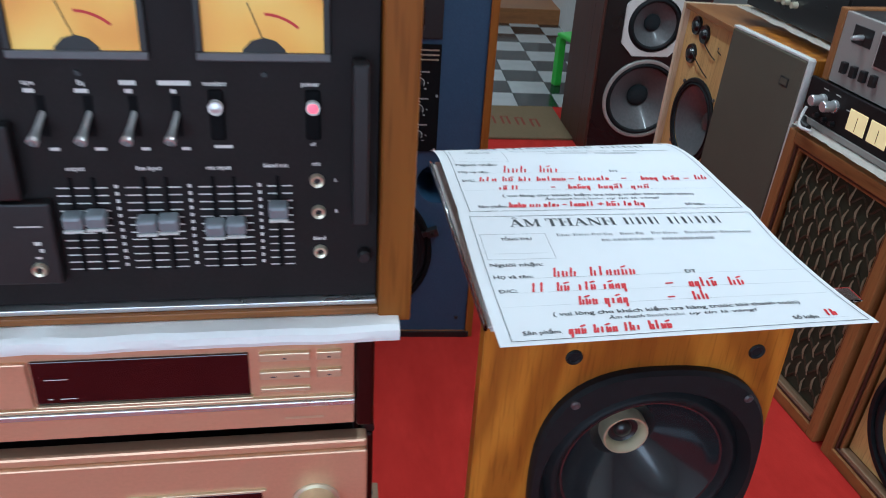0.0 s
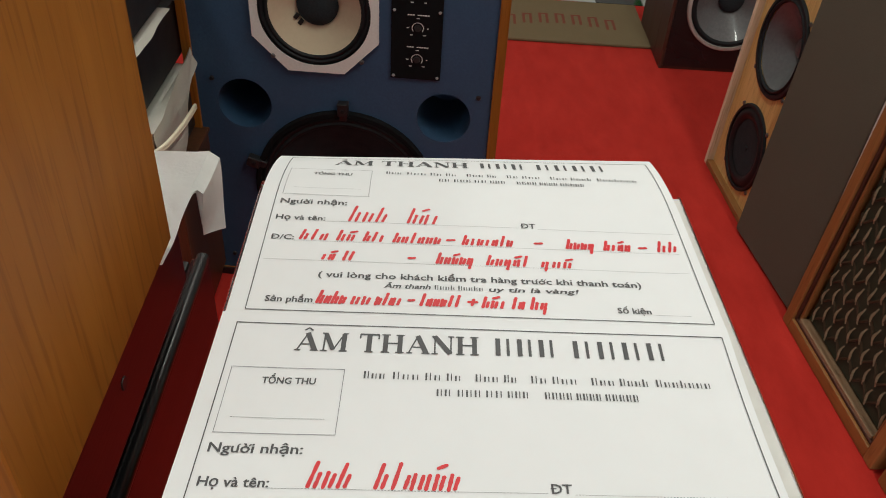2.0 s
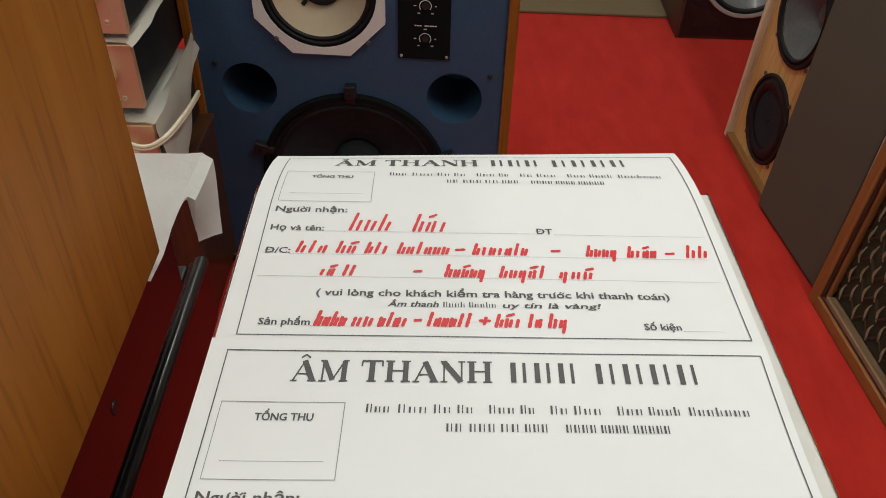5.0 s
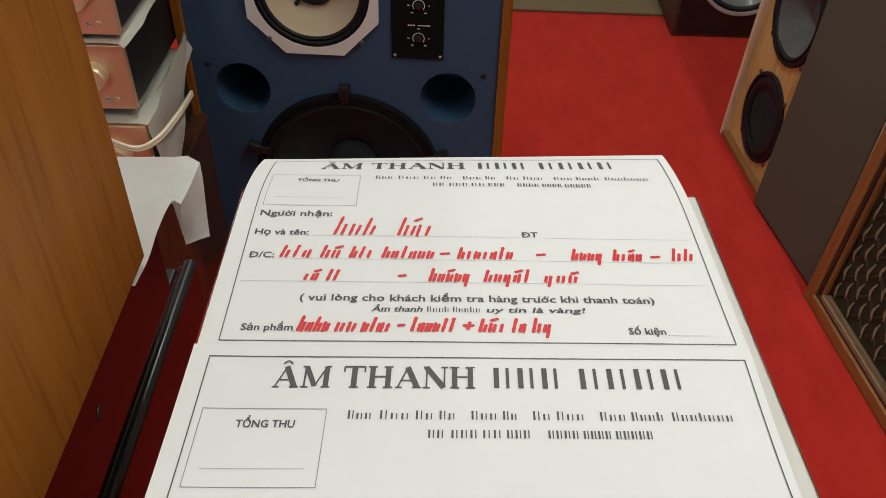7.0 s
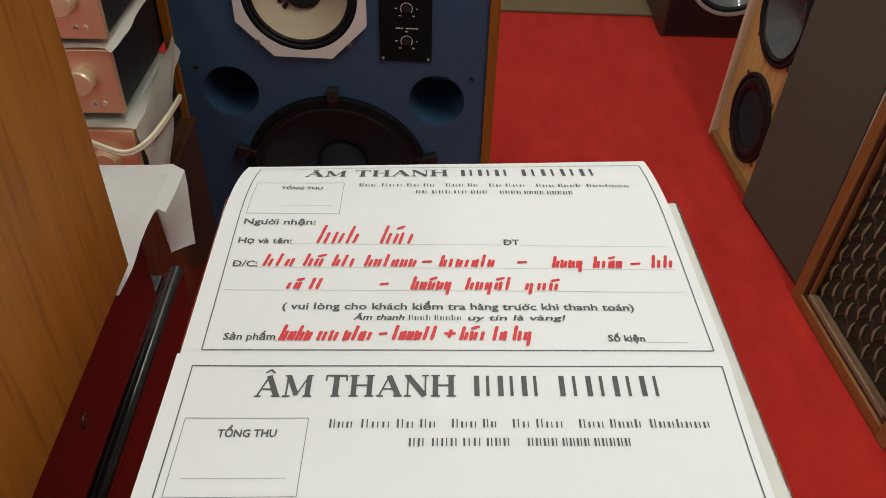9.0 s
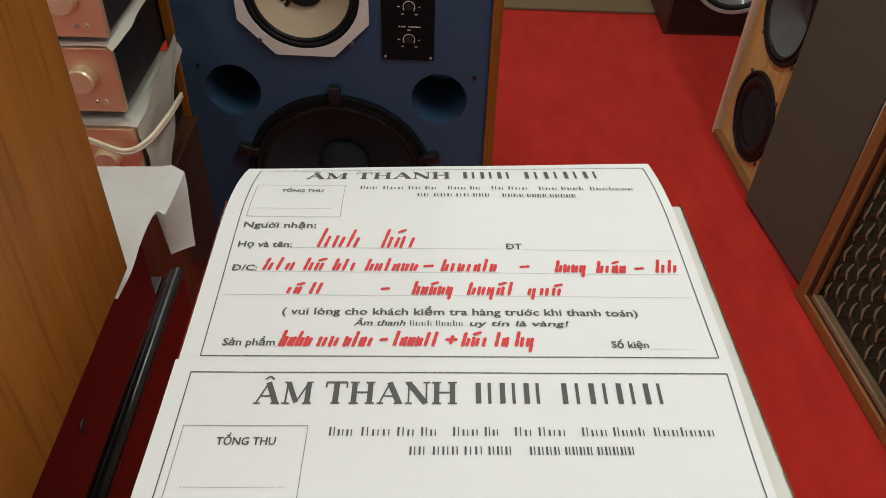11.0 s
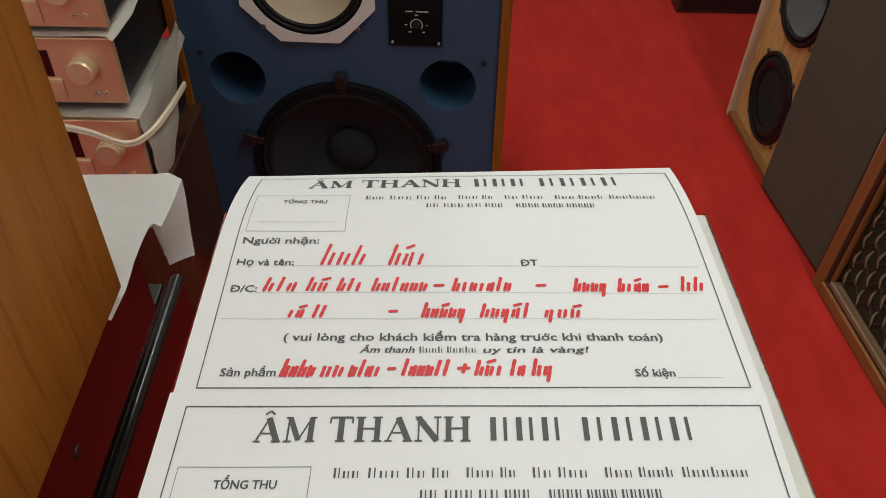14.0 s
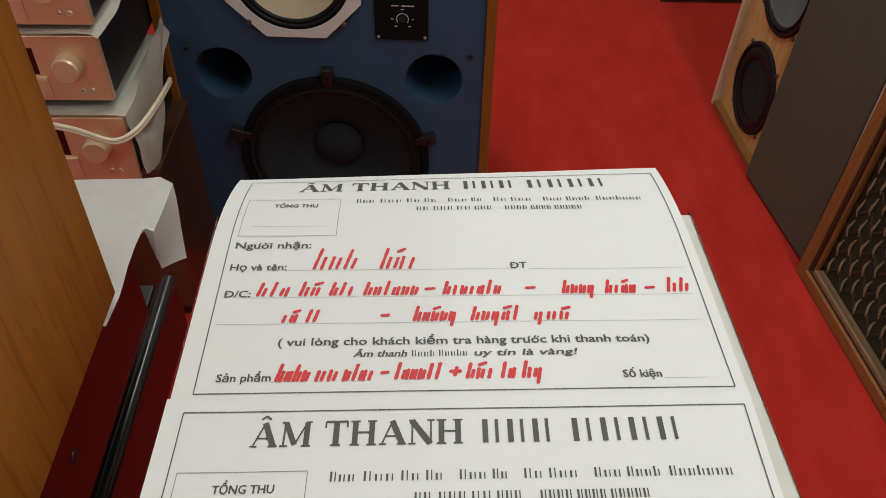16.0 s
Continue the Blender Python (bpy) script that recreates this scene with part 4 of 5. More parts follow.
def pen_word(shape, u0, u1, vt, vb):
    """A handwritten word as slanting bars of marker. T: tall and short bar, l: tall, x: two short, i: short, g: short and long below the line, ^: a mark above the one before."""
    n = len(shape.replace("^", ""))
    step, h = (u1 - u0) / n, vb - vt
    out, k = [], -1
    for ch in shape:
        if ch == "^":
            a = u0 + step * (k + 0.45)
            out.append([(a, vb - h * 0.86), (a + min(step, 0.006) * 0.7, vb - h * 1.0)])
            continue
        k += 1
        a, wob = u0 + step * k, h * 0.05 * math.sin(7.3 * k + 90 * u0)
        if ch in "Tl":
            b = a + step * (0.15 if ch == "T" else 0.35)
            out.append([(b + h * 0.24, vt + wob), (b, vb)])
        if ch in "xig":
            b = a + step * (0.35 if ch == "i" else 0.18)
            out.append([(b + h * 0.13, vb - h * 0.56 - wob), (b, vb + wob * 0.5)])
        if ch in "Tx":
            b = a + step * 0.62
            out.append([(b + h * 0.13, vb - h * 0.54 + wob), (b, vb - wob * 0.5)])
        if ch == "g":
            b = a + step * 0.50
            out.append([(b + h * 0.16, vb - h * 0.54), (b - h * 0.06, vb + h * 0.42)])
    return out


def ribbon(sh, lines, half, parent):
    """One written word: each stroke a strip of ink with rounded ends that follows the paper."""
    bm = bmesh.new()
    for q, pts in enumerate(lines):
        a, b = Vector(pts[0]), Vector(pts[-1])
        d = (b - a).normalized()
        side = Vector((-d.y, d.x)) * half
        up = Vector((0, 0, 0.00002 * (q % 5)))
        spots = [(a - d * half * 0.8, 0.35), (a - d * half * 0.3, 0.85)] + [(a + (b - a) * t, 1.0 + 0.12 * math.sin(9 * t + q)) for t in (0.0, 0.25, 0.5, 0.75, 1.0)] + [(b + d * half * 0.3, 0.85), (b + d * half * 0.8, 0.35)]
        pairs = [(bm.verts.new(sh.ink(*(p + side * w)) + up), bm.verts.new(sh.ink(*(p - side * w)) + up)) for p, w in spots]
        for p, r in zip(pairs, pairs[1:]):
            bm.faces.new((p[0], p[1], r[1], r[0]))
    tagged(part("marker_word", bm, PEN, parent), kind="stuff")


def dash(u0, u1, v):
    return [[(u0, v), (u1, v - 0.0004)]]


# bold book letters as thick and thin strokes on a unit square (x, y up, weight)
SERIF = {
    "A": [(0.10, 0, 0.48, 1, 0.45), (0.46, 1, 0.86, 0, 1.5), (0.24, 0.34, 0.70, 0.34, 0.4), (0.0, 0, 0.26, 0, 0.45), (0.66, 0, 1.0, 0, 0.45)],
    "M": [(0.12, 0, 0.12, 1, 0.5), (0.14, 1, 0.48, 0.05, 1.3), (0.48, 0.05, 0.84, 1, 0.45), (0.85, 0, 0.85, 1, 1.4), (0.0, 0, 0.26, 0, 0.45), (0.70, 0, 1.0, 0, 0.45), (0.0, 1, 0.2, 1, 0.45), (0.80, 1, 1.0, 1, 0.45)],
    "T": [(0.5, 0, 0.5, 1, 1.5), (0.04, 1, 0.96, 1, 0.6), (0.05, 1, 0.05, 0.74, 0.45), (0.95, 1, 0.95, 0.74, 0.45), (0.30, 0, 0.70, 0, 0.45)],
    "H": [(0.18, 0, 0.18, 1, 1.4), (0.80, 0, 0.80, 1, 1.4), (0.18, 0.52, 0.80, 0.52, 0.5), (0.0, 0, 0.36, 0, 0.45), (0.62, 0, 0.98, 0, 0.45), (0.0, 1, 0.36, 1, 0.45), (0.62, 1, 0.98, 1, 0.45)],
    "N": [(0.14, 0, 0.14, 1, 0.45), (0.12, 1, 0.84, 0.0, 1.5), (0.86, 0, 0.86, 1, 0.45), (0.0, 0, 0.28, 0, 0.45), (0.0, 1, 0.2, 1, 0.45), (0.72, 1, 1.0, 1, 0.45)],
}
SERIF["A^"] = SERIF["A"] + [(0.30, 1.14, 0.48, 1.30, 0.5), (0.48, 1.30, 0.66, 1.14, 0.5)]


def printed_form(sh, parent):
    f = 0.00030
    frame_lines = [(0.0113, 0.0095, 0.2985, 0.0095, f), (0.2985, 0.0095, 0.2985, 0.2110, f), (0.2985, 0.2110, 0.0113, 0.2110, f), (0.0113, 0.2110, 0.0113, 0.0095, f)]
    strokes(sh, frame_lines, "form_border", INK, parent)
    b = 0.00016
    box_lines = [(0.0155, 0.0425, 0.0776, 0.0425, b), (0.0776, 0.0425, 0.0776, 0.0865, b), (0.0776, 0.0865, 0.0155, 0.0865, b), (0.0155, 0.0865, 0.0155, 0.0425, b)]
    strokes(sh, box_lines, "total_box", INK_LIGHT, parent)
    dots = []
    for u0, u1, v in ((0.022, 0.072, 0.0766), (0.0493, 0.186, 0.1186), (0.198, 0.2946, 0.1190), (0.031, 0.2946, 0.1415), (0.0145, 0.2950, 0.1622), (0.0510, 0.054, 0.2040), (0.262, 0.287, 0.2045)):
        n = int((u1 - u0) / 0.0016)
        dots += [(u0 + k * 0.0016, v, u0 + k * 0.0016 + 0.0009, v, 0.00014) for k in range(n)]
    tagged(strokes(sh, dots, "dotted_rule", INK, parent), kind="stuff")
    u = 0.0475
    for ch, w in (("A^", 0.0145), ("M", 0.0165), (" ", 0.0050), ("T", 0.0130), ("H", 0.0145), ("A", 0.0145), ("N", 0.0140), ("H", 0.0145)):
        if ch != " ":
            strokes(sh, [(u + x0 * w * 0.92, 0.0290 - y0 * 0.0130, u + x1 * w * 0.92, 0.0290 - y1 * 0.0130, t * 0.0010) for x0, y0, x1, y1, t in SERIF[ch]], "heading_letter", INK, parent)
        u += w
    for q in bar_word(0.1610, 0.1990, 0.0160, 0.0290, 3, 0.0014, True) + bar_word(0.2060, 0.2640, 0.0160, 0.0290, 4, 0.0014, True):
        strokes(sh, [q], "heading_bar", INK, parent)
    for u0, u1 in ((0.0881, 0.1010), (0.1040, 0.1200), (0.1220, 0.1320), (0.1340, 0.1430), (0.1500, 0.1640), (0.1660, 0.1740), (0.1810, 0.1910), (0.1930, 0.2080), (0.2150, 0.2290), (0.2310, 0.2480), (0.2515, 0.2834)):
        tagged(strokes(sh, bar_word(u0, u1, 0.0432, 0.0484, max(2, int((u1 - u0) / 0.0042)), 0.0005), "address_bar", INK, parent), kind="stuff")
    for u0, u1 in ((0.1286, 0.1375), (0.1400, 0.1540), (0.1555, 0.1660), (0.1675, 0.1800), (0.1880, 0.2040), (0.2055, 0.2200), (0.2215, 0.2407)):
        tagged(strokes(sh, bar_word(u0, u1, 0.0545, 0.0592, max(2, int((u1 - u0) / 0.0036)), 0.0005, True), "number_bar", INK, parent), kind="stuff")
    words(sh, [("TỔNG THU", 0.0336, 0.0627, 0.0490, 0.0535, 0), ("Người nhận:", 0.0155, 0.0626, 0.0925, 0.0985, 0), ("Họ và tên:", 0.0152, 0.0493, 0.1125, 0.1182, 0), ("ĐT", 0.1865, 0.1965, 0.1128, 0.1185, 0),
               ("Đ/C:", 0.0157, 0.0307, 0.1352, 0.1408, 0), ("( vui lòng cho khách kiểm tra hàng trước khi thanh toán)", 0.0513, 0.2596, 0.1728, 0.1785, 0),
               ("Âm thanh", 0.0936, 0.1227, 0.1825, 0.1872, 0.25), ("uy tín là vàng!", 0.1600, 0.2168, 0.1828, 0.1872, 0.25), ("Sản phẩm", 0.0215, 0.0505, 0.1978, 0.2032, 0), ("Số kiện", 0.2399, 0.2609, 0.1985, 0.2038, 0)], parent)
    strokes(sh, bar_word(0.1255, 0.1390, 0.1828, 0.1872, 4, 0.0004) + bar_word(0.1405, 0.1570, 0.1828, 0.1872, 5, 0.0004), "name_bar", INK, parent)


def order_papers():
    low = Sheet(0.1154, -0.117, 3.9, 0.3060, 0.2240, 0.9326, (0.0, 0.0), (0.001, 0.010), -0.005, 0.0035)
    low.fit_form(1.012, 1.040, 0.0104, 0.0086)
    top = Sheet(0.102, 0.098, 3.9, 0.305, 0.217, 0.9320, (0.0225, 0.0138))
    top.fit_form(1.0, 1.0, 0.0113, 0.0105)
    a = paper_body("order_form", top, "printed order form filled in with red marker, its edge drooping")
    printed_form(top, a)
    rows = (("TxT", 0.0648, 0.0928, 0.1000, 0.1172), ("Tx^i", 0.1058, 0.1299, 0.1000, 0.1172),
            ("Tlx", 0.034, 0.054, 0.1295, 0.1395), ("Tx^", 0.059, 0.072, 0.1295, 0.1395), ("Tli", 0.077, 0.0921, 0.1295, 0.1395), ("Txlxxx", 0.0971, 0.1301, 0.1295, 0.1395),
            ("Tixixlx", 0.1441, 0.1792, 0.1295, 0.1395), ("Txxg", 0.2153, 0.2353, 0.1295, 0.1395), ("Tix^x", 0.2413, 0.2603, 0.1295, 0.1395), ("TT", 0.2783, 0.2933, 0.1280, 0.1390),
            ("ix^", 0.0505, 0.0605, 0.1520, 0.1605), ("ll", 0.0645, 0.0725, 0.1520, 0.1605), ("Txx^xg", 0.1265, 0.1516, 0.1505, 0.1605), ("Txgx^l", 0.1596, 0.1887, 0.1505, 0.1605), ("gxx^", 0.1957, 0.2177, 0.1515, 0.1605),
            ("TxTx", 0.0527, 0.0710, 0.1925, 0.2030), ("xx", 0.0735, 0.0865, 0.1925, 0.2030), ("xlxi", 0.0885, 0.1057, 0.1925, 0.2030), ("lxxxll", 0.1158, 0.1418, 0.1925, 0.2025),
            ("Tx^i", 0.1548, 0.1708, 0.1925, 0.2025), ("lx", 0.1729, 0.1820, 0.1925, 0.2025), ("Tg", 0.1850, 0.1969, 0.1925, 0.2025))
    pen = [pen_word(*r) for r in rows]
    pen += [dash(0.1341, 0.1392, 0.1355), dash(0.1942, 0.1992, 0.1355), dash(0.2663, 0.2713, 0.1360), dash(0.1085, 0.1126, 0.1565), dash(0.1097, 0.1130, 0.1985),
            [[(0.1468, 0.1980), (0.1522, 0.1980)], [(0.1503, 0.1955), (0.1490, 0.2008)]]]
    for w in pen:
        ribbon(top, w, 0.00102, a)
    b = paper_body("order_form", low, "printed order form with red marker writing, overhanging the speaker edge")
    printed_form(low, b)
    k = lambda u: 0.0113 + (u - 0.0104) / 1.015
    q = lambda v: 0.0095 + (v - 0.0126) / 1.06
    rows = (("TxT", 0.067, 0.089, 0.1120, 0.1270), ("Tlxxx^x", 0.1001, 0.1431, 0.1120, 0.1270), ("ll", 0.0414, 0.0553, 0.1375, 0.1510), ("Tx^", 0.0643, 0.0763, 0.1375, 0.1510), ("ilx^", 0.0823, 0.0994, 0.1375, 0.1510),
            ("ix^xg", 0.1043, 0.1264, 0.1375, 0.1510), ("xglix^", 0.1814, 0.2074, 0.1385, 0.1530), ("Tx^", 0.2184, 0.2334, 0.1385, 0.1530), ("Tx^x", 0.0767, 0.0937, 0.1615, 0.1755), ("gix^g", 0.0987, 0.1197, 0.1615, 0.1755),
            ("TT", 0.1757, 0.1906, 0.1620, 0.1760), ("gxx^", 0.0560, 0.0710, 0.2080, 0.2200), ("Tix^x", 0.0760, 0.0960, 0.2080, 0.2200), ("lTi", 0.1000, 0.1150, 0.2080, 0.2200), ("Tlxx^", 0.1210, 0.1400, 0.2080, 0.2200),
            ("lT", 0.2723, 0.2824, 0.2050, 0.2150))
    pen = [pen_word(shape, k(u0), k(u1), q(v0), q(v1)) for shape, u0, u1, v0, v1 in rows]
    pen += [dash(k(0.1624), k(0.1683), q(0.146)), dash(k(0.1557), k(0.1607), q(0.170))]
    for w in pen:
        ribbon(low, w, 0.00102, b)
    # the sleeve of spare sheets under them
    s = thing("paper_stack", pose(0.2735, -0.1285, 0.9113, 0, 0, 3.9), "stack of spare sheets in a clear plastic sleeve", "paper stack")
    for i in range(7):
        j = random.Random(i).uniform(-0.0015, 0.0015)
        far = 0.184 if i < 3 else 0.105 - 0.012 * (i - 3)
        part("spare_sheet", box(-0.158 + j if i < 3 else -0.140, (0.161 if i < 3 else 0.140) + j, -0.150 - j, far + j, 0.0020 * i + 0.0003, 0.0020 * i + 0.0021, 0.0005, 1), STACK if i < 3 else PAPER, s)
    part("sleeve_edge", box(0.161, 0.1635, -0.150, 0.188, 0.0, 0.0065, 0.0008, 1), CLEAR, s, "clear plastic sleeve edge")
    part("sleeve_edge", box(-0.1625, -0.1595, -0.150, 0.188, 0.0, 0.0065, 0.0008, 1), CLEAR, s, "clear plastic sleeve edge")
    part("tape_scrap", box(0.157, 0.173, -0.145, -0.123, 0.0128, 0.0150, 0.001, 1), CLEAR, s, "crumpled clear tape")
    return a, b


order_papers()


# ---- speakers along the side wall, fronts towards the aisle ----
def row_pose(x, y, yaw=-85.0, tilt=-3.0):
    """Local front along the aisle; the far lower front corner stands at (x, y)."""
    return pose(x, y, 0, 0, 0, yaw) @ pose(0, 0, 0, tilt, 0, 0)


def grille_off_speaker():
    w, d, h = 0.345, 0.30, 0.778
    s = thing("wood_speaker", row_pose(0.980, 1.697, -84.6, -1.8) @ pose(w / 2, 0, 0), "three-way speaker with bare pale wood baffle, grille removed", "loudspeaker", "speakers along the wall")
    cabinet(s, w, d, h, 0.016, PLY_EDGE, TEAK_X)
    dr = [(0.180, 0.156, 0.119, 0.093), (0.182, 0.452, 0.131, 0.105)]
    holes = [(x - w / 2, z, r * 0.93) for x, z, r, _ in dr]
    b = part("baffle", panel_with_holes(-w / 2 + 0.016, w / 2 - 0.016, 0.016, h - 0.016, 0.020, 0.038, holes), PLY, s, "bare pale wood baffle")
    woofer(s, dr[0][0] - w / 2, dr[0][1], 0.019, 0.121, 0.109, 0.078, 0.008, CONE_BLACK, CONE_BLACK, 0.003, RUBBER, 1, 0.006, "black passive radiator")
    woofer(s, dr[1][0] - w / 2, dr[1][1], 0.019, 0.134, 0.120, 0.108, 0.028, CONE_GREY, CONE_GREY, 0.060, RUBBER, 1, 0.006, "grey coned woofer")
    for cx, cz, r in ((-0.085, 0.640, 0.030), (-0.088, 0.725, 0.028), (-0.030, 0.712, 0.028)):
        part("tweeter", lathe([(0, -0.016), (r * 0.45, -0.013), (r * 0.62, -0.004), (r * 0.95, -0.007), (r, -0.003), (r, 0.004)], 32, None, (cx, 0.019, cz)), BLACK_GLOSS, s, smooth=True)
    for pts in (((-0.030, 0.012, 0.705), (0.010, 0.004, 0.690), (0.045, 0.012, 0.668), (0.062, 0.018, 0.660)), ((-0.085, 0.012, 0.650), (-0.030, 0.002, 0.640), (0.015, 0.012, 0.612), (0.040, 0.018, 0.600)), ((0.075, 0.014, 0.700), (0.082, 0.010, 0.690), (0.088, 0.018, 0.682))):
        part("wire", tube(pts, 0.0016, 6), BLACK, s)
    for x, z, rr in ((dr[0][0] - w / 2, dr[0][1], 0.127), (dr[1][0] - w / 2, dr[1][1], 0.141)):
        for k in range(4):
            a = math.pi / 4 + k * math.pi / 2
            screw_dot(s, x + rr * math.cos(a), z + rr * math.sin(a), 0.018, 0.006, STEEL_DARK, "mounting_lug")
    return s


def grille_on_speaker():
    w, d, h = 0.335, 0.30, 0.788
    s = thing("wood_speaker", row_pose(1.000, 1.349, -81.0, -1.85) @ pose(w / 2, 0, 0), "floor speaker with grey-brown cloth grille and pale edge", "loudspeaker", "speakers along the wall")
    part("cabinet", box(-w / 2, w / 2, 0.018, d, 0, h, 0.002), HONEY, s)
    part("grille_frame", box(-w / 2 + 0.002, w / 2 - 0.002, 0.006, 0.018, 0.002, h - 0.002, 0.001), PLY_EDGE, s)
    part("grille", box(-w / 2 + 0.003, w / 2 - 0.003, -0.004, 0.010, 0.006, h - 0.004, 0.004, 3), GRILLE, s, "grey-brown woven grille cloth")
    part("edge_trim", box(w / 2 - 0.002, w / 2 + 0.004, -0.002, 0.018, 0.002, h, 0.001), CAST_WHITE, s, "pale edge strip")
    part("edge_trim", box(-w / 2, w / 2, -0.002, 0.018, h - 0.003, h + 0.003, 0.001), CAST_WHITE, s, "pale edge strip")
    bd = part("badge", box(0.085, 0.120, -0.0055, -0.002, 0.705, 0.728, 0.001), BLACK, s)
    part("badge_inlay", box(0.089, 0.116, -0.0062, -0.005, 0.709, 0.724), GRILLE, bd)
    return s


def lattice_speaker(m, far):
    w, d, h = 0.430, 0.34, 0.630
    s = thing("lattice_speaker", m @ pose(w / 2, 0, 0), "teak speaker with moulded frame and woven lattice grille" if far else "teak speaker with open front and black-edged woofer", "loudspeaker", "speakers along the wall")
    b = 0.030
    part("side_panel", box(-w / 2, -w / 2 + b, 0, d, 0, h, 0.003), TEAK, s)
    part("side_panel", box(w / 2 - b, w / 2, 0, d, 0, h, 0.003), TEAK, s)
    part("top_panel", box(-w / 2 + b, w / 2 - b, 0, d, h - b, h - 0.001, 0.002), TEAK_X, s)
    part("bottom_panel", box(-w / 2 + b, w / 2 - b, 0, d, 0.001, b, 0.002), TEAK_X, s)
    part("back_panel", box(-w / 2 + b, w / 2 - b, d - 0.02, d - 0.002, b, h - b), TEAK, s)
    x0, x1, z0, z1 = -w / 2 + b, w / 2 - b, b, h - b
    for k, (ins, y) in enumerate(((0.0, 0.006), (0.008, 0.012))):
        t = 0.007
        mat = TEAK if k else DARKWOOD
        part("moulding", box(x0 + ins, x0 + ins + t, y, y + 0.012, z0 + ins, z1 - ins, 0.002), mat, s)
        part("moulding", box(x1 - ins - t, x1 - ins, y, y + 0.012, z0 + ins, z1 - ins, 0.002), mat, s)
        part("moulding", box(x0 + ins + t, x1 - ins - t, y, y + 0.012, z1 - ins - t, z1 - ins, 0.002), mat, s)
        part("moulding", box(x0 + ins + t, x1 - ins - t, y, y + 0.012, z0 + ins, z0 + ins + t, 0.002), mat, s)
    i = 0.016
    part("inner_ledge", box(x0 + i, x1 - i, 0.008, 0.030, z0 + 0.002, z0 + i - 0.001, 0.002), POST_TAN, s, "paler wooden ledge under the grille")
    if far:
        g = part("grille_cloth", box(x0 + i, x1 - i, 0.030, 0.034, z0 + i, z1 - i), LAT_CLOTH, s, "dark green-brown cloth behind the lattice")
        nx, nz = 11, 10
        px, pz = (x1 - x0 - 2 * i) / nx, (z1 - z0 - 2 * i) / nz
        # upright cords that show where they pass over the dark cross cords, each column one part
        for c in range(nx):
            xx = x0 + i + px * (c + 0.5)
            bm = bmesh.new()
            for r in range(nz):
                zc = z0 + i + pz * (r + 0.5 + (0.5 if c % 2 else 0.0))
                if zc + pz * 0.4 > z1 - i:
                    continue
                ring = []
                for a in range(7):
                    t = a / 6
                    hw = 0.0040 * math.sin(math.pi * min(max(t, 0.14), 0.86))
                    yy = 0.0285 - 0.0045 * math.sin(math.pi * t)
                    sway = 0.0018 * math.sin(2 * math.pi * t + r)
                    ring.append([bm.verts.new((xx + sway + q * hw, yy - (0.0022 if abs(q) < 0.5 else 0), zc + pz * 0.82 * (t - 0.5))) for q in (-1, -0.4, 0.4, 1)])
                for p, q in zip(ring, ring[1:]):
                    for e in range(3):
                        bm.faces.new((p[e], p[e + 1], q[e + 1], q[e]))
            bmesh.ops.recalc_face_normals(bm, faces=bm.faces)
            part("woven_cord", bm, STRAW, g, smooth=True)
        for r in range(nz):
            zz = z0 + i + pz * (r + 0.5)
            pts = [(x0 + i + px * (c + 0.5), 0.0275 if (c + r) % 2 else 0.0295, zz + (pz * 0.24 if c % 2 else -pz * 0.24)) for c in range(nx)]
            part("cross_cord", tube([(x0 + i, 0.029, zz)] + pts + [(x1 - i, 0.029, zz)], 0.0034, 6), CROSS, g, smooth=True)
    else:
        part("baffle", box(x0 + i, x1 - i, 0.030, 0.040, z0 + i, z1 - i), PLY, s)
        woofer(s, 0.0, 0.205, 0.029, 0.158, 0.142, 0.120, 0.05, CONE_BUFF, CONE_BUFF, 0.05, RUBBER, 1, 0.010, "large woofer with black edge and tan cone")
    return s


grille_off_speaker()
grille_on_speaker()
lattice_speaker(row_pose(1.030, 0.995, -82.6, -2.8), True)
lattice_speaker(row_pose(1.092, 0.545, -83.0, -2.5), False)


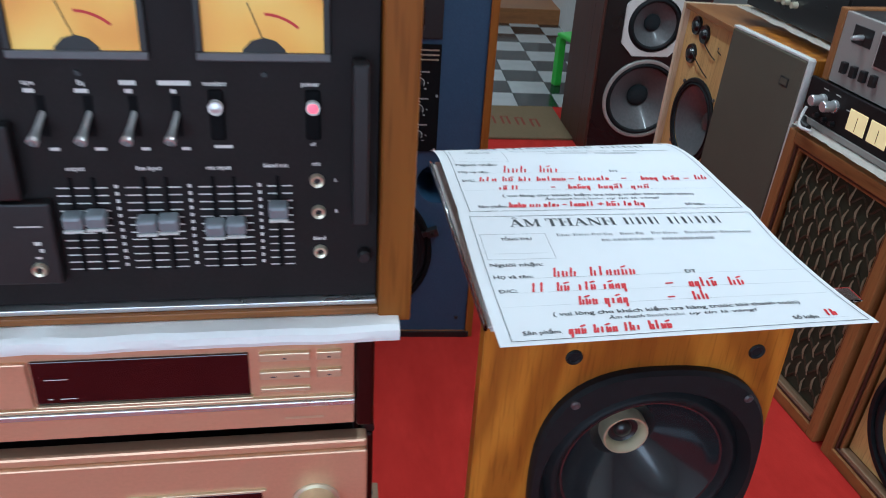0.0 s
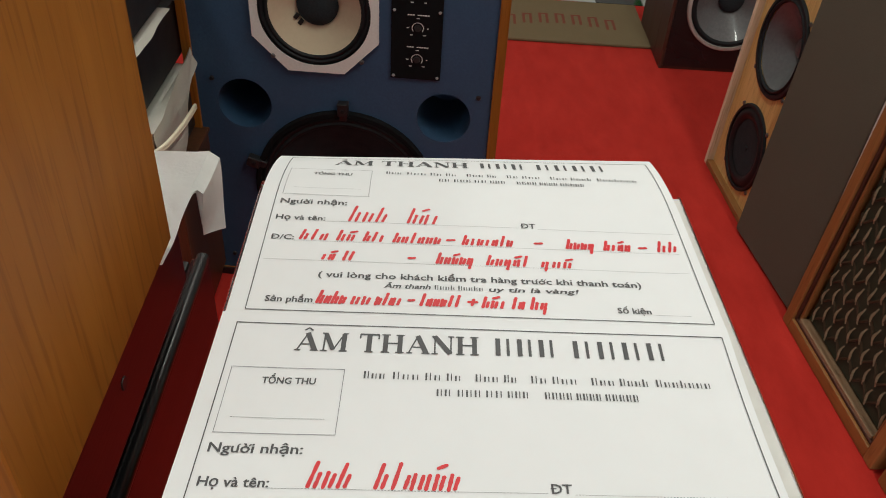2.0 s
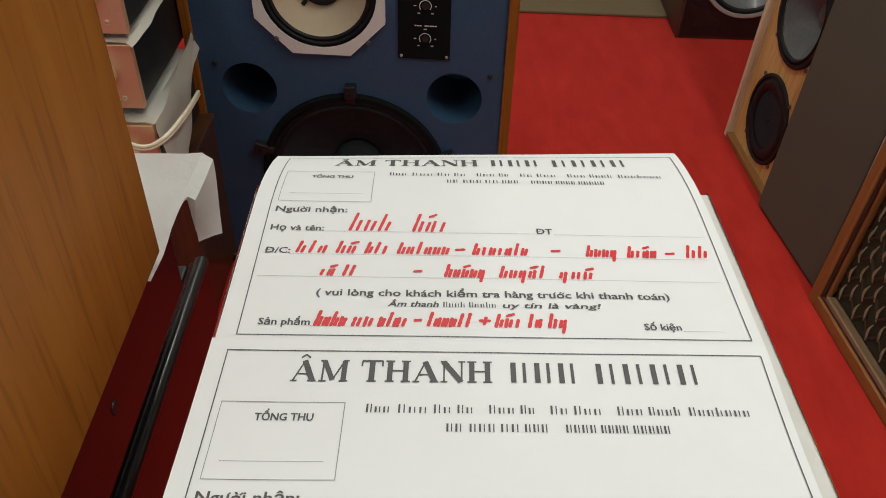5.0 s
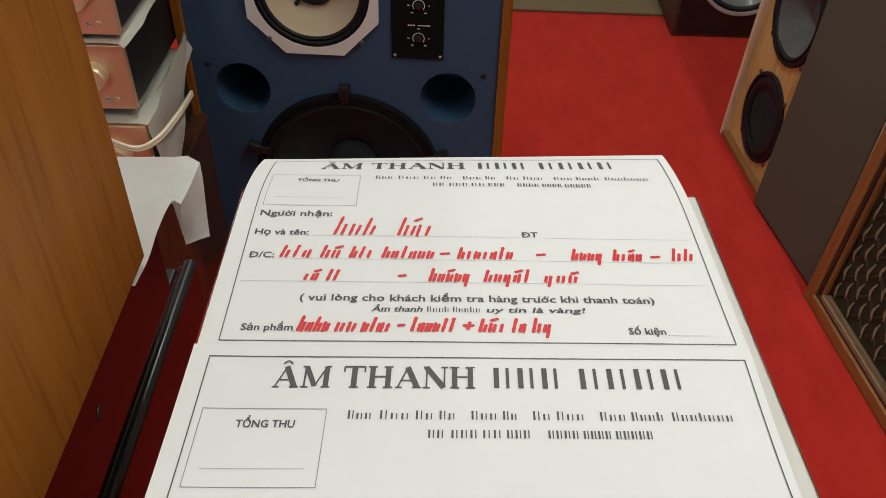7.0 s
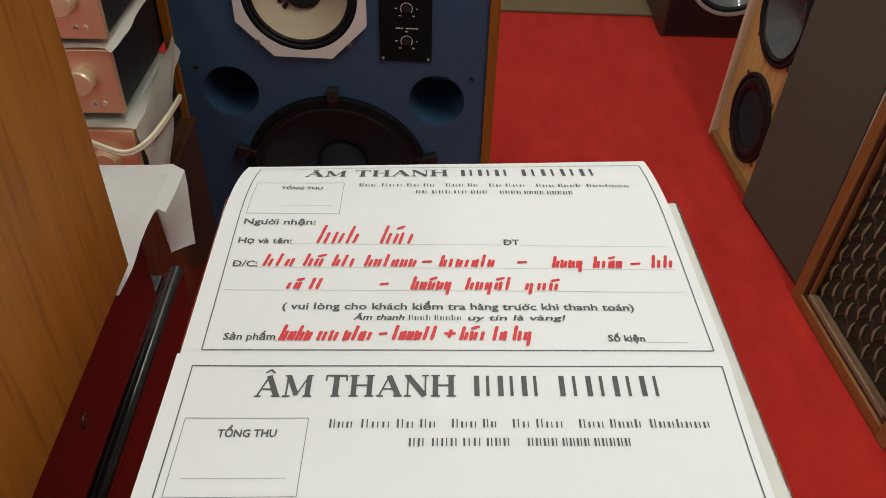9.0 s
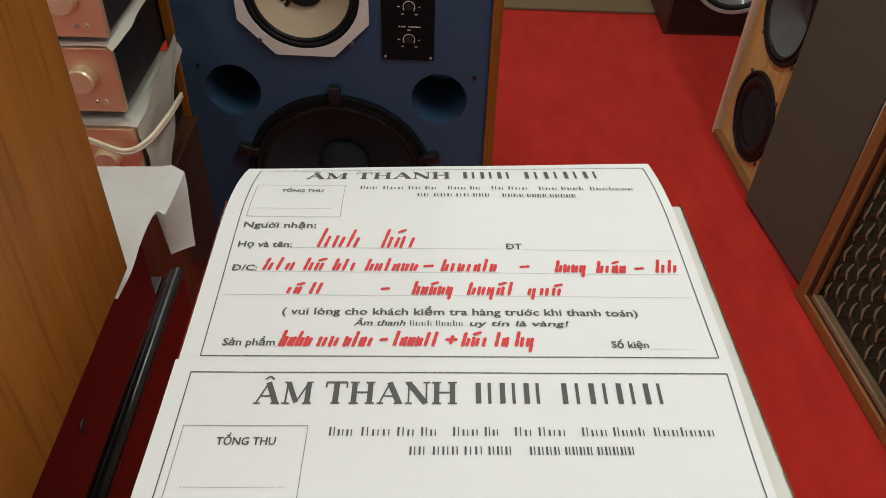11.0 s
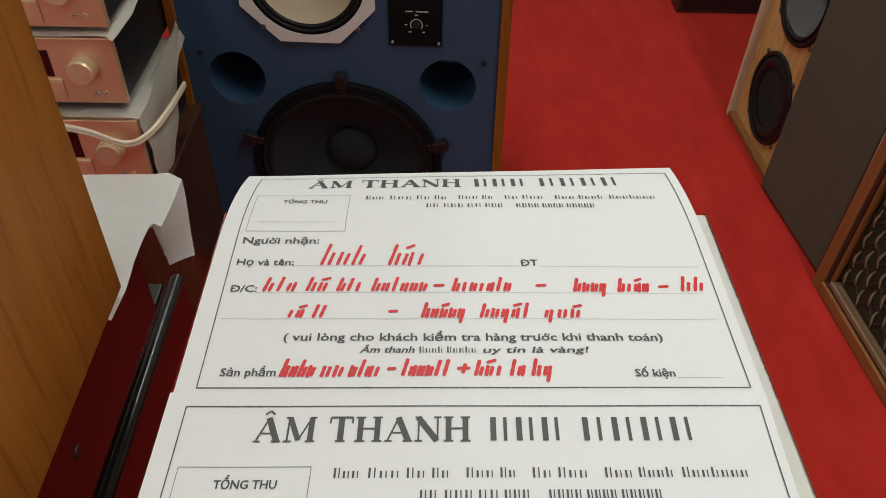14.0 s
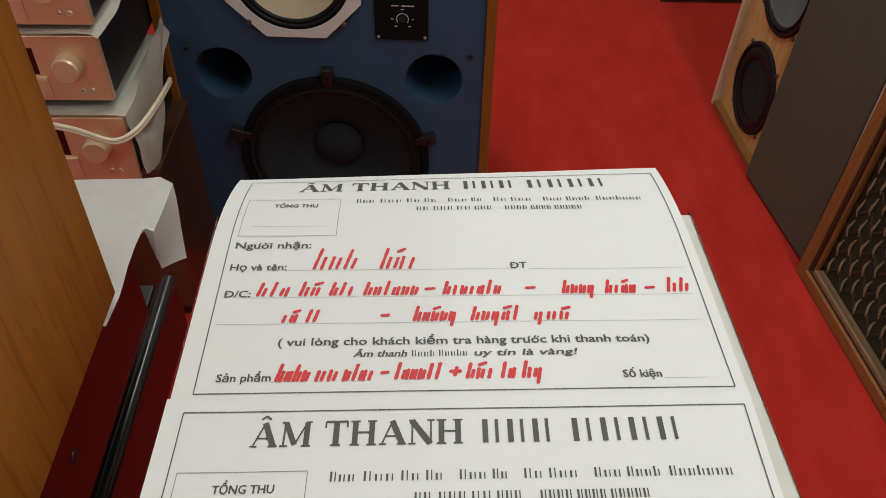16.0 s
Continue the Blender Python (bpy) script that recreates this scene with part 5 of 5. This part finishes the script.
def dark_speaker():
    s = thing("dark_speaker", pose(1.155, 2.34, 0, 0, 0, 2), "tall dark walnut speaker with pale-framed mid driver and large woofer", "loudspeaker")
    w, d, h = 0.44, 0.40, 0.95
    part("cabinet", box(-w / 2, w / 2, 0.110, d, 0, h, 0.003), DARKWOOD, s)
    for x in (-w / 2, w / 2 - 0.014):
        part("side_panel", box(x, x + 0.014, 0.004, 0.111, 0, h, 0.001), DARKWOOD, s)
    part("bottom_panel", box(-w / 2 + 0.014, w / 2 - 0.014, 0.004, 0.111, 0.0005, 0.012, 0.001), DARKWOOD, s)
    part("baffle", panel_with_holes(-w / 2 + 0.012, w / 2 - 0.012, 0.012, h - 0.012, 0.0, 0.016, [(-0.005, 0.250, 0.153), (-0.005, 0.555, 0.107)]), BLACK_GLOSS, s)
    woofer(s, -0.005, 0.250, -0.002, 0.165, 0.150, 0.132, 0.045, CONE_GREY, CONE_BLACK, 0.06, SILVER, 1, 0.008, "large woofer with ribbed grey cone")
    bm = bmesh.new()
    a, c = 0.125, 0.05
    pts = [(-a, -a + c), (-a + c, -a), (a - c, -a), (a, -a + c), (a, a - c), (a - c, a), (-a + c, a), (-a, a - c)]
    for y in (-0.010, 0.0):
        o = [bm.verts.new((x - 0.005, y, zz + 0.555)) for x, zz in pts]
        r = [bm.verts.new((-0.005 + 0.107 * math.cos(2 * math.pi * i / 40), y, 0.555 + 0.107 * math.sin(2 * math.pi * i / 40))) for i in range(40)]
        e = [bm.edges.new((o[i], o[(i + 1) % 8])) for i in range(8)] + [bm.edges.new((r[i], r[(i + 1) % 40])) for i in range(40)]
        bmesh.ops.triangle_fill(bm, use_beauty=True, edges=e)
    vs = list(bm.verts)
    for lo, n in ((0, 8), (8, 40)):
        for i in range(n):
            j = (i + 1) % n
            bm.faces.new((vs[lo + i], vs[lo + j], vs[48 + lo + j], vs[48 + lo + i]))
    bmesh.ops.recalc_face_normals(bm, faces=bm.faces)
    f = part("mid_frame", bm, CAST_WHITE, s, "pale clipped-corner driver frame")
    woofer(s, -0.005, 0.555, -0.008, 0.109, 0.104, 0.086, 0.034, CONE_GREY, CONE_BLACK, 0.04, RUBBER, 1, 0.005, "mid driver with grey cone")
    part("tweeter", lathe([(0, -0.012), (0.03, -0.006), (0.05, -0.003), (0.052, 0.004)], 32, None, (0, 0, 0.78)), BLACK, s, smooth=True)
    return s


dark_speaker()


# ---- amplifier and tuner on the lattice speaker, fronts towards the aisle ----
def meter_amp():
    m = pose(1.036, 1.000, 0, 0, 0, -83.0)
    s = thing("meter_amplifier", m @ pose(0.22, 0.045, 0.655), "black-faced amplifier with two cream meters and silver knobs", "amplifier")
    part("case", box(-0.21, 0.22, 0.008, 0.27, 0, 0.10, 0.002), BLACK, s)
    f = part("front_panel", box(-0.215, 0.225, 0, 0.010, -0.002, 0.104, 0.0015), BLACK_FACE, s)
    part("lower_trim", box(-0.215, 0.225, -0.004, 0.010, -0.004, 0.010, 0.001), SILVER, s)
    for x0 in (-0.052, 0.020):
        part("meter", box(x0, x0 + 0.060, -0.002, 0.004, 0.030, 0.078, 0.001), VU_SMALL, f, "cream lit meter")
        part("needle", box(x0 + 0.030, x0 + 0.031, -0.003, 0.0, 0.035, 0.066), BLACK, f)
    for x, z in ((-0.150, 0.064), (-0.105, 0.064)):
        part("knob", lathe([(0, -0.035), (0.011, -0.035), (0.0125, -0.033), (0.0125, -0.008), (0.0145, -0.006), (0.0145, 0.001)], 28, None, (x, 0, z)), CHROME, f, smooth=True)
    for k in range(3):
        part("small_knob", lathe([(0, -0.012), (0.005, -0.012), (0.006, 0.001)], 16, None, (-0.155 + k * 0.030, 0, 0.026)), BLACK_GLOSS, f)
    print_bars(f, PRINT, [(-0.15, 0.09, 0.02, 0.002), (-0.105, 0.09, 0.02, 0.002), (-0.06, 0.07, 0.012, 0.002)], -0.0006)
    c = thing("cloth_runner", m @ pose(0.215, 0.02, 0.640), "white cloth under the amplifier", "cloth")
    bm = bmesh.new()
    n = 24
    rows = [[bm.verts.new((-0.20 + 0.41 * i / n, y, 0.008 + 0.003 * noise.noise(Vector((i * 0.7, y * 30, 1))) - (0.006 if j == 0 else 0))) for i in range(n + 1)] for j, y in enumerate((0.0, 0.012, 0.08, 0.28))]
    for a, b in zip(rows, rows[1:]):
        for i in range(n):
            bm.faces.new((a[i], a[i + 1], b[i + 1], b[i]))
    bmesh.ops.solidify(bm, geom=list(bm.faces), thickness=0.006)
    part("cloth", bm, CLOTH, c, smooth=True)
    k = thing("speaker_cable", m @ pose(0, 0, 0), "short black and white cable end by the amplifier", "cable")
    part("plug", tube([(0.035, 0.03, 0.662), (0.055, 0.02, 0.655), (0.075, 0.02, 0.652)], 0.009, 10), BLACK, k, smooth=True)
    part("lead", tube([(0.03, 0.035, 0.69), (0.032, 0.028, 0.672), (0.06, 0.008, 0.652), (0.10, 0.012, 0.654)], 0.004, 8), CAST_WHITE, k, smooth=True)
    t = thing("silver_tuner", m @ pose(0.25, 0.06, 0.760), "silver-faced receiver with dark window and small black knobs", "receiver")
    part("case", box(-0.205, 0.21, 0.010, 0.27, 0, 0.16, 0.002), BLACK, t)
    part("wood_side", box(-0.225, -0.205, -0.004, 0.28, -0.002, 0.165, 0.002), TEAK, t)
    f = part("front_panel", box(-0.205, 0.215, 0, 0.012, 0.0, 0.160, 0.0015), SILVER, t)
    part("window_frame", box(-0.075, 0.21, -0.005, 0.002, 0.068, 0.145, 0.002), CHROME, f)
    part("window", box(-0.069, 0.205, -0.0065, 0.0, 0.073, 0.140, 0.001), DISPLAY, f)
    for kx in range(4):
        part("key_knob", box(-0.165 + kx * 0.034, -0.150 + kx * 0.034, -0.012, 0.001, 0.030, 0.056, 0.002), BLACK, f)
    part("lever", lathe([(0, -0.030), (0.004, -0.030), (0.006, -0.02), (0.006, 0.001)], 16, None, (-0.130, 0, 0.118)), CHROME, f, smooth=True)
    part("lever_plate", box(-0.165, -0.10, -0.002, 0.001, 0.100, 0.140, 0.001), BLACK, f)
    for kx in range(2):
        part("toggle", lathe([(0, -0.018), (0.003, -0.018), (0.004, 0.001)], 12, None, (0.03 + kx * 0.05, 0, 0.035)), BLACK, f)


meter_amp()


def shelf_gear():
    """Black unit on white cloth, on top of the cloth-fronted speaker."""
    m = pose(1.006, 1.345, 0, 0, 0, -85.0)
    s = thing("black_receiver", m @ pose(0.10, 0.12, 0.818), "black receiver standing on white cloth", "receiver")
    part("case", box(-0.24, 0.20, 0.008, 0.24, 0, 0.13, 0.003), BLACK, s)
    f = part("front_panel", box(-0.245, 0.205, 0, 0.01, 0.0, 0.133, 0.002), BLACK_GLOSS, s)
    for k in range(6):
        part("knob", lathe([(0, -0.016), (0.008, -0.016), (0.009, 0.001)], 20, None, (-0.20 + k * 0.04, 0, 0.05)), BRASS, f)
    c = thing("cloth_runner", m @ pose(0.10, 0.09, 0.800), "folded white cloth on a speaker top", "cloth")
    bm = bmesh.new()
    n = 20
    rows = [[bm.verts.new((-0.25 + 0.47 * i / n, y + 0.008 * noise.noise(Vector((i * 0.4, 2, 5))), 0.011 + 0.004 * noise.noise(Vector((i * 0.6, y * 30, 7))))) for i in range(n + 1)] for y in (0.0, 0.05, 0.15, 0.22)]
    for a, b in zip(rows, rows[1:]):
        for i in range(n):
            bm.faces.new((a[i], a[i + 1], b[i + 1], b[i]))
    bmesh.ops.solidify(bm, geom=list(bm.faces), thickness=0.008)
    part("cloth", bm, CLOTH, c, smooth=True)


shelf_gear()


# ---- pink units beside the blue monitor ----
def pink_unit(m, w, h, d):
    s = thing("pink_component", m, "champagne pink stereo unit with black case, in a stack", "stereo unit", "pink stereo units")
    part("case", box(-w + 0.003, -0.003, 0.010, d, 0.004, h - 0.002, 0.002), BLACK, s)
    f = part("front_panel", box(-w, 0, 0, 0.012, 0, h, 0.002), CHAMPAGNE, s)
    part("volume_knob", lathe([(0, -0.022), (0.019, -0.022), (0.0215, -0.019), (0.022, 0.001)], 36, None, (-0.055, 0, h * 0.56)), GOLD, f, smooth=True)
    for k, x in enumerate((-0.045, -0.030)):
        part("jack_socket", lathe([(0.002, 0.002), (0.0025, -0.003), (0.004, -0.003), (0.0045, 0.001)], 16, None, (x, 0, h * 0.17)), BRASS if k else CHROME, f)
    part("display", box(-0.30, -0.105, -0.0015, 0.002, h * 0.42, h * 0.82, 0.001), DISPLAY, f)
    part("lower_flap", box(-0.34, -0.095, -0.002, 0.002, h * 0.06, h * 0.34, 0.001), CHAMPAGNE, f)
    part("flap_lip", box(-0.34, -0.095, -0.004, 0.002, h * 0.345, h * 0.385, 0.0008), GOLD, f)
    return s


SX, SY = -0.303, 0.75
pink_unit(pose(SX + 0.008, SY - 0.01, 0.396, 0, 0, 3), 0.40, 0.128, 0.26)
pink_unit(pose(SX - 0.004, SY + 0.004, 0.548, 0, 0, 3), 0.40, 0.116, 0.30)
pink_unit(pose(SX - 0.002, SY + 0.004, 0.682, 0, 0, 3), 0.40, 0.116, 0.30)


def draped_cloth(name, x0, x1, y0, y1, z, drop, label, seed, rise=0.045):
    """A thin cloth lying on a unit and hanging down its right-hand side."""
    s = thing(name, pose(SX, SY, z, 0, 0, 3), label, "cloth")
    bm = bmesh.new()
    nx, ny = 30, 22
    rows = []
    for j in range(ny + 1):
        y = y0 + (y1 - y0) * j / ny
        row = []
        for i in range(nx + 1):
            u = (x1 - x0 + drop) * i / nx + x0
            n = noise.noise(Vector((u * 16 + seed, y * 16, seed)))
            if u <= x1:
                x, zz = u, 0.004 + 0.0015 * n
            else:
                over = u - x1
                x, zz = x1 + 0.004 + 0.006 * n + over * 0.04, 0.004 - over * (0.45 + 0.6 * math.sin(math.pi * min(1.0, 0.2 + 1.0 * j / ny)) - 0.2 * (j / ny)) + rise * (j / ny)
            row.append(bm.verts.new((x, y + 0.004 * n, zz)))
        rows.append(row)
    for a, b in zip(rows, rows[1:]):
        for i in range(nx):
            bm.faces.new((a[i], a[i + 1], b[i + 1], b[i]))
    bmesh.ops.solidify(bm, geom=list(bm.faces), thickness=0.003)
    part("cloth", bm, CLOTH, s, smooth=True)


draped_cloth("white_cloth", -0.39, 0.012, -0.012, 0.262, 0.528, 0.15, "white cloth between pink units, hanging down the side", 2.0)
draped_cloth("white_cloth", -0.39, 0.0, -0.006, 0.20, 0.668, 0.008, "white cloth between pink units", 5.0, 0.0)


def looped_cable():
    s = thing("mains_cable", pose(0, 0, 0), "cream twin mains cable looped across a pink unit", "cable")
    for dz in (0.0, 0.0055):
        part("strand", tube([(-0.56, 0.705, 0.560 + dz), (-0.45, 0.695, 0.545 + dz), (-0.363, 0.698, 0.525 + dz), (-0.310, 0.712, 0.494 + dz), (-0.277, 0.735, 0.500 + dz), (-0.263, 0.80, 0.506 + dz), (-0.270, 0.87, 0.494 + dz), (-0.280, 0.93, 0.480 + dz)], 0.0036, 8), CORD, s, smooth=True)


looped_cable()


def rosewood_cabinet():
    s = thing("rosewood_cabinet", pose(SX - 0.19, SY + 0.02, 0, 0, 0, 3), "dark rosewood cabinet under the pink units", "cabinet")
    part("body", box(-0.23, 0.215, 0.0, 0.34, 0.03, 0.385, 0.004), RED_WALNUT, s)
    part("top", box(-0.235, 0.22, -0.005, 0.345, 0.385, 0.394, 0.002), RED_WALNUT, s)
    part("plinth", box(-0.22, 0.205, 0.01, 0.33, 0.0, 0.03, 0.002), BLACK, s)


rosewood_cabinet()


# ---- things on the floor ----
def lathe_up(profile, n):
    """A profile of (radius, height) turned round the upright axis."""
    bm = bmesh.new()
    rings = [[bm.verts.new((r * math.cos(2 * math.pi * k / n), r * math.sin(2 * math.pi * k / n), z)) for k in range(n)] for r, z in profile]
    for a, b in zip(rings, rings[1:]):
        for k in range(n):
            bm.faces.new((a[k], b[k], b[(k + 1) % n], a[(k + 1) % n]))
    bmesh.ops.recalc_face_normals(bm, faces=bm.faces)
    return bm


def floor_clutter():
    s = thing("door_mat", pose(0.47, 2.485, 0, 0, 0, 1.5), "worn tan coir mat with faded red print, on carpet", "door mat")
    bm = box(-0.20, 0.46, 0, 0.42, 0.0, 0.012, 0.004)
    part("mat", bm, MAT, s)
    bars = bmesh.new()
    for k in range(7):
        x = -0.07 + k * 0.066
        arch = 0.035 * (1 - ((k - 3) / 3.0) ** 2)
        for dx, dy, w, h in ((-0.014, 0.0, 0.011, 0.10), (0.014, 0.0, 0.011, 0.10), (0.0, 0.044, 0.017, 0.012)):
            cx, cy = x + dx, 0.185 + arch + dy
            bars.faces.new([bars.verts.new((cx - w / 2 + p * w, cy - h / 2 + r * h, 0.0125)) for p, r in ((0, 0), (1, 0), (1, 1), (0, 1))])
    tagged(part("mat_print", bars, MAT_RED, s), kind="stuff")
    b = thing("mains_lead", pose(0, 0, 0), "thin black lead lying on the red carpet", "cable")
    part("lead", tube([(0.003, 0.535, 0.005), (-0.035, 0.546, 0.005), (-0.075, 0.562, 0.006), (-0.105, 0.560, 0.006), (-0.112, 0.535, 0.008), (-0.085, 0.500, 0.006), (-0.078, 0.450, 0.006), (-0.10, 0.410, 0.005)], 0.0048, 8), BLACK, b, smooth=True)
    u = thing("black_upright", pose(-0.004, 0.135, 0, 0, 0, 4), "flat black metal upright of a stand, on carpet", "stand upright")
    part("bar", box(-0.011, 0.011, -0.014, 0.014, 0.006, 0.40, 0.003), BLACK, u)
    part("foot", box(-0.014, 0.014, -0.05, 0.05, 0.0, 0.006, 0.001), BLACK, u)
    w = thing("wooden_foot", pose(0.030, 0.196, 0, 0, 0, 2), "tan square wooden post with round cup", "speaker foot", "square wooden posts")
    part("post", box(-0.022, 0.022, -0.024, 0.024, 0.0, 0.226, 0.002), DARKWOOD, w)
    part("cap", box(-0.0225, 0.0225, -0.0245, 0.0245, 0.226, 0.240, 0.002), POST_TAN, w)
    part("cup", lathe_up([(0.0105, 0.2395), (0.0105, 0.2412), (0.0130, 0.2412), (0.0130, 0.2395)], 24), BLACK, w)
    copy_thing(w, pose(-0.032, 0.204, 0, 0, 0, 2))
    g = thing("plastic_stool", pose(1.10, 3.26, 0, 0, 0, 20), "small bright green plastic stool on the tiled floor", "stool")
    part("seat", box(-0.085, 0.085, -0.085, 0.085, 0.25, 0.275, 0.010), GREEN, g)
    for x in (-0.066, 0.066):
        for y in (-0.066, 0.066):
            part("leg", box(x - 0.020, x + 0.020, y - 0.020, y + 0.020, 0.0, 0.25, 0.006), GREEN, g)
    part("rail", box(-0.05, 0.05, -0.08, -0.066, 0.17, 0.20, 0.004), GREEN, g)


floor_clutter()


# ---- chequered tiles of the hall, each one a piece ----
def hall_tiles():
    parent = bpy.data.objects["hall_floor"]
    me = []
    for mat in (TILE_W, TILE_B):
        bm = box(-0.0985, 0.0985, -0.0985, 0.0985, -0.009, 0.0, 0.0012, 1)
        m = bpy.data.meshes.new("tile")
        bm.to_mesh(m)
        bm.free()
        m.materials.append(mat)
        me.append(m)
    for i in range(-4, 7):
        for j in range(11):
            ob = new("tile", me[(i + j) % 2])
            ob.parent = parent
            ob.matrix_basis = pose(0.66 + 0.2 * i, 3.045 + 0.2 * j, 0.0, 0, 0, 0)


hall_tiles()
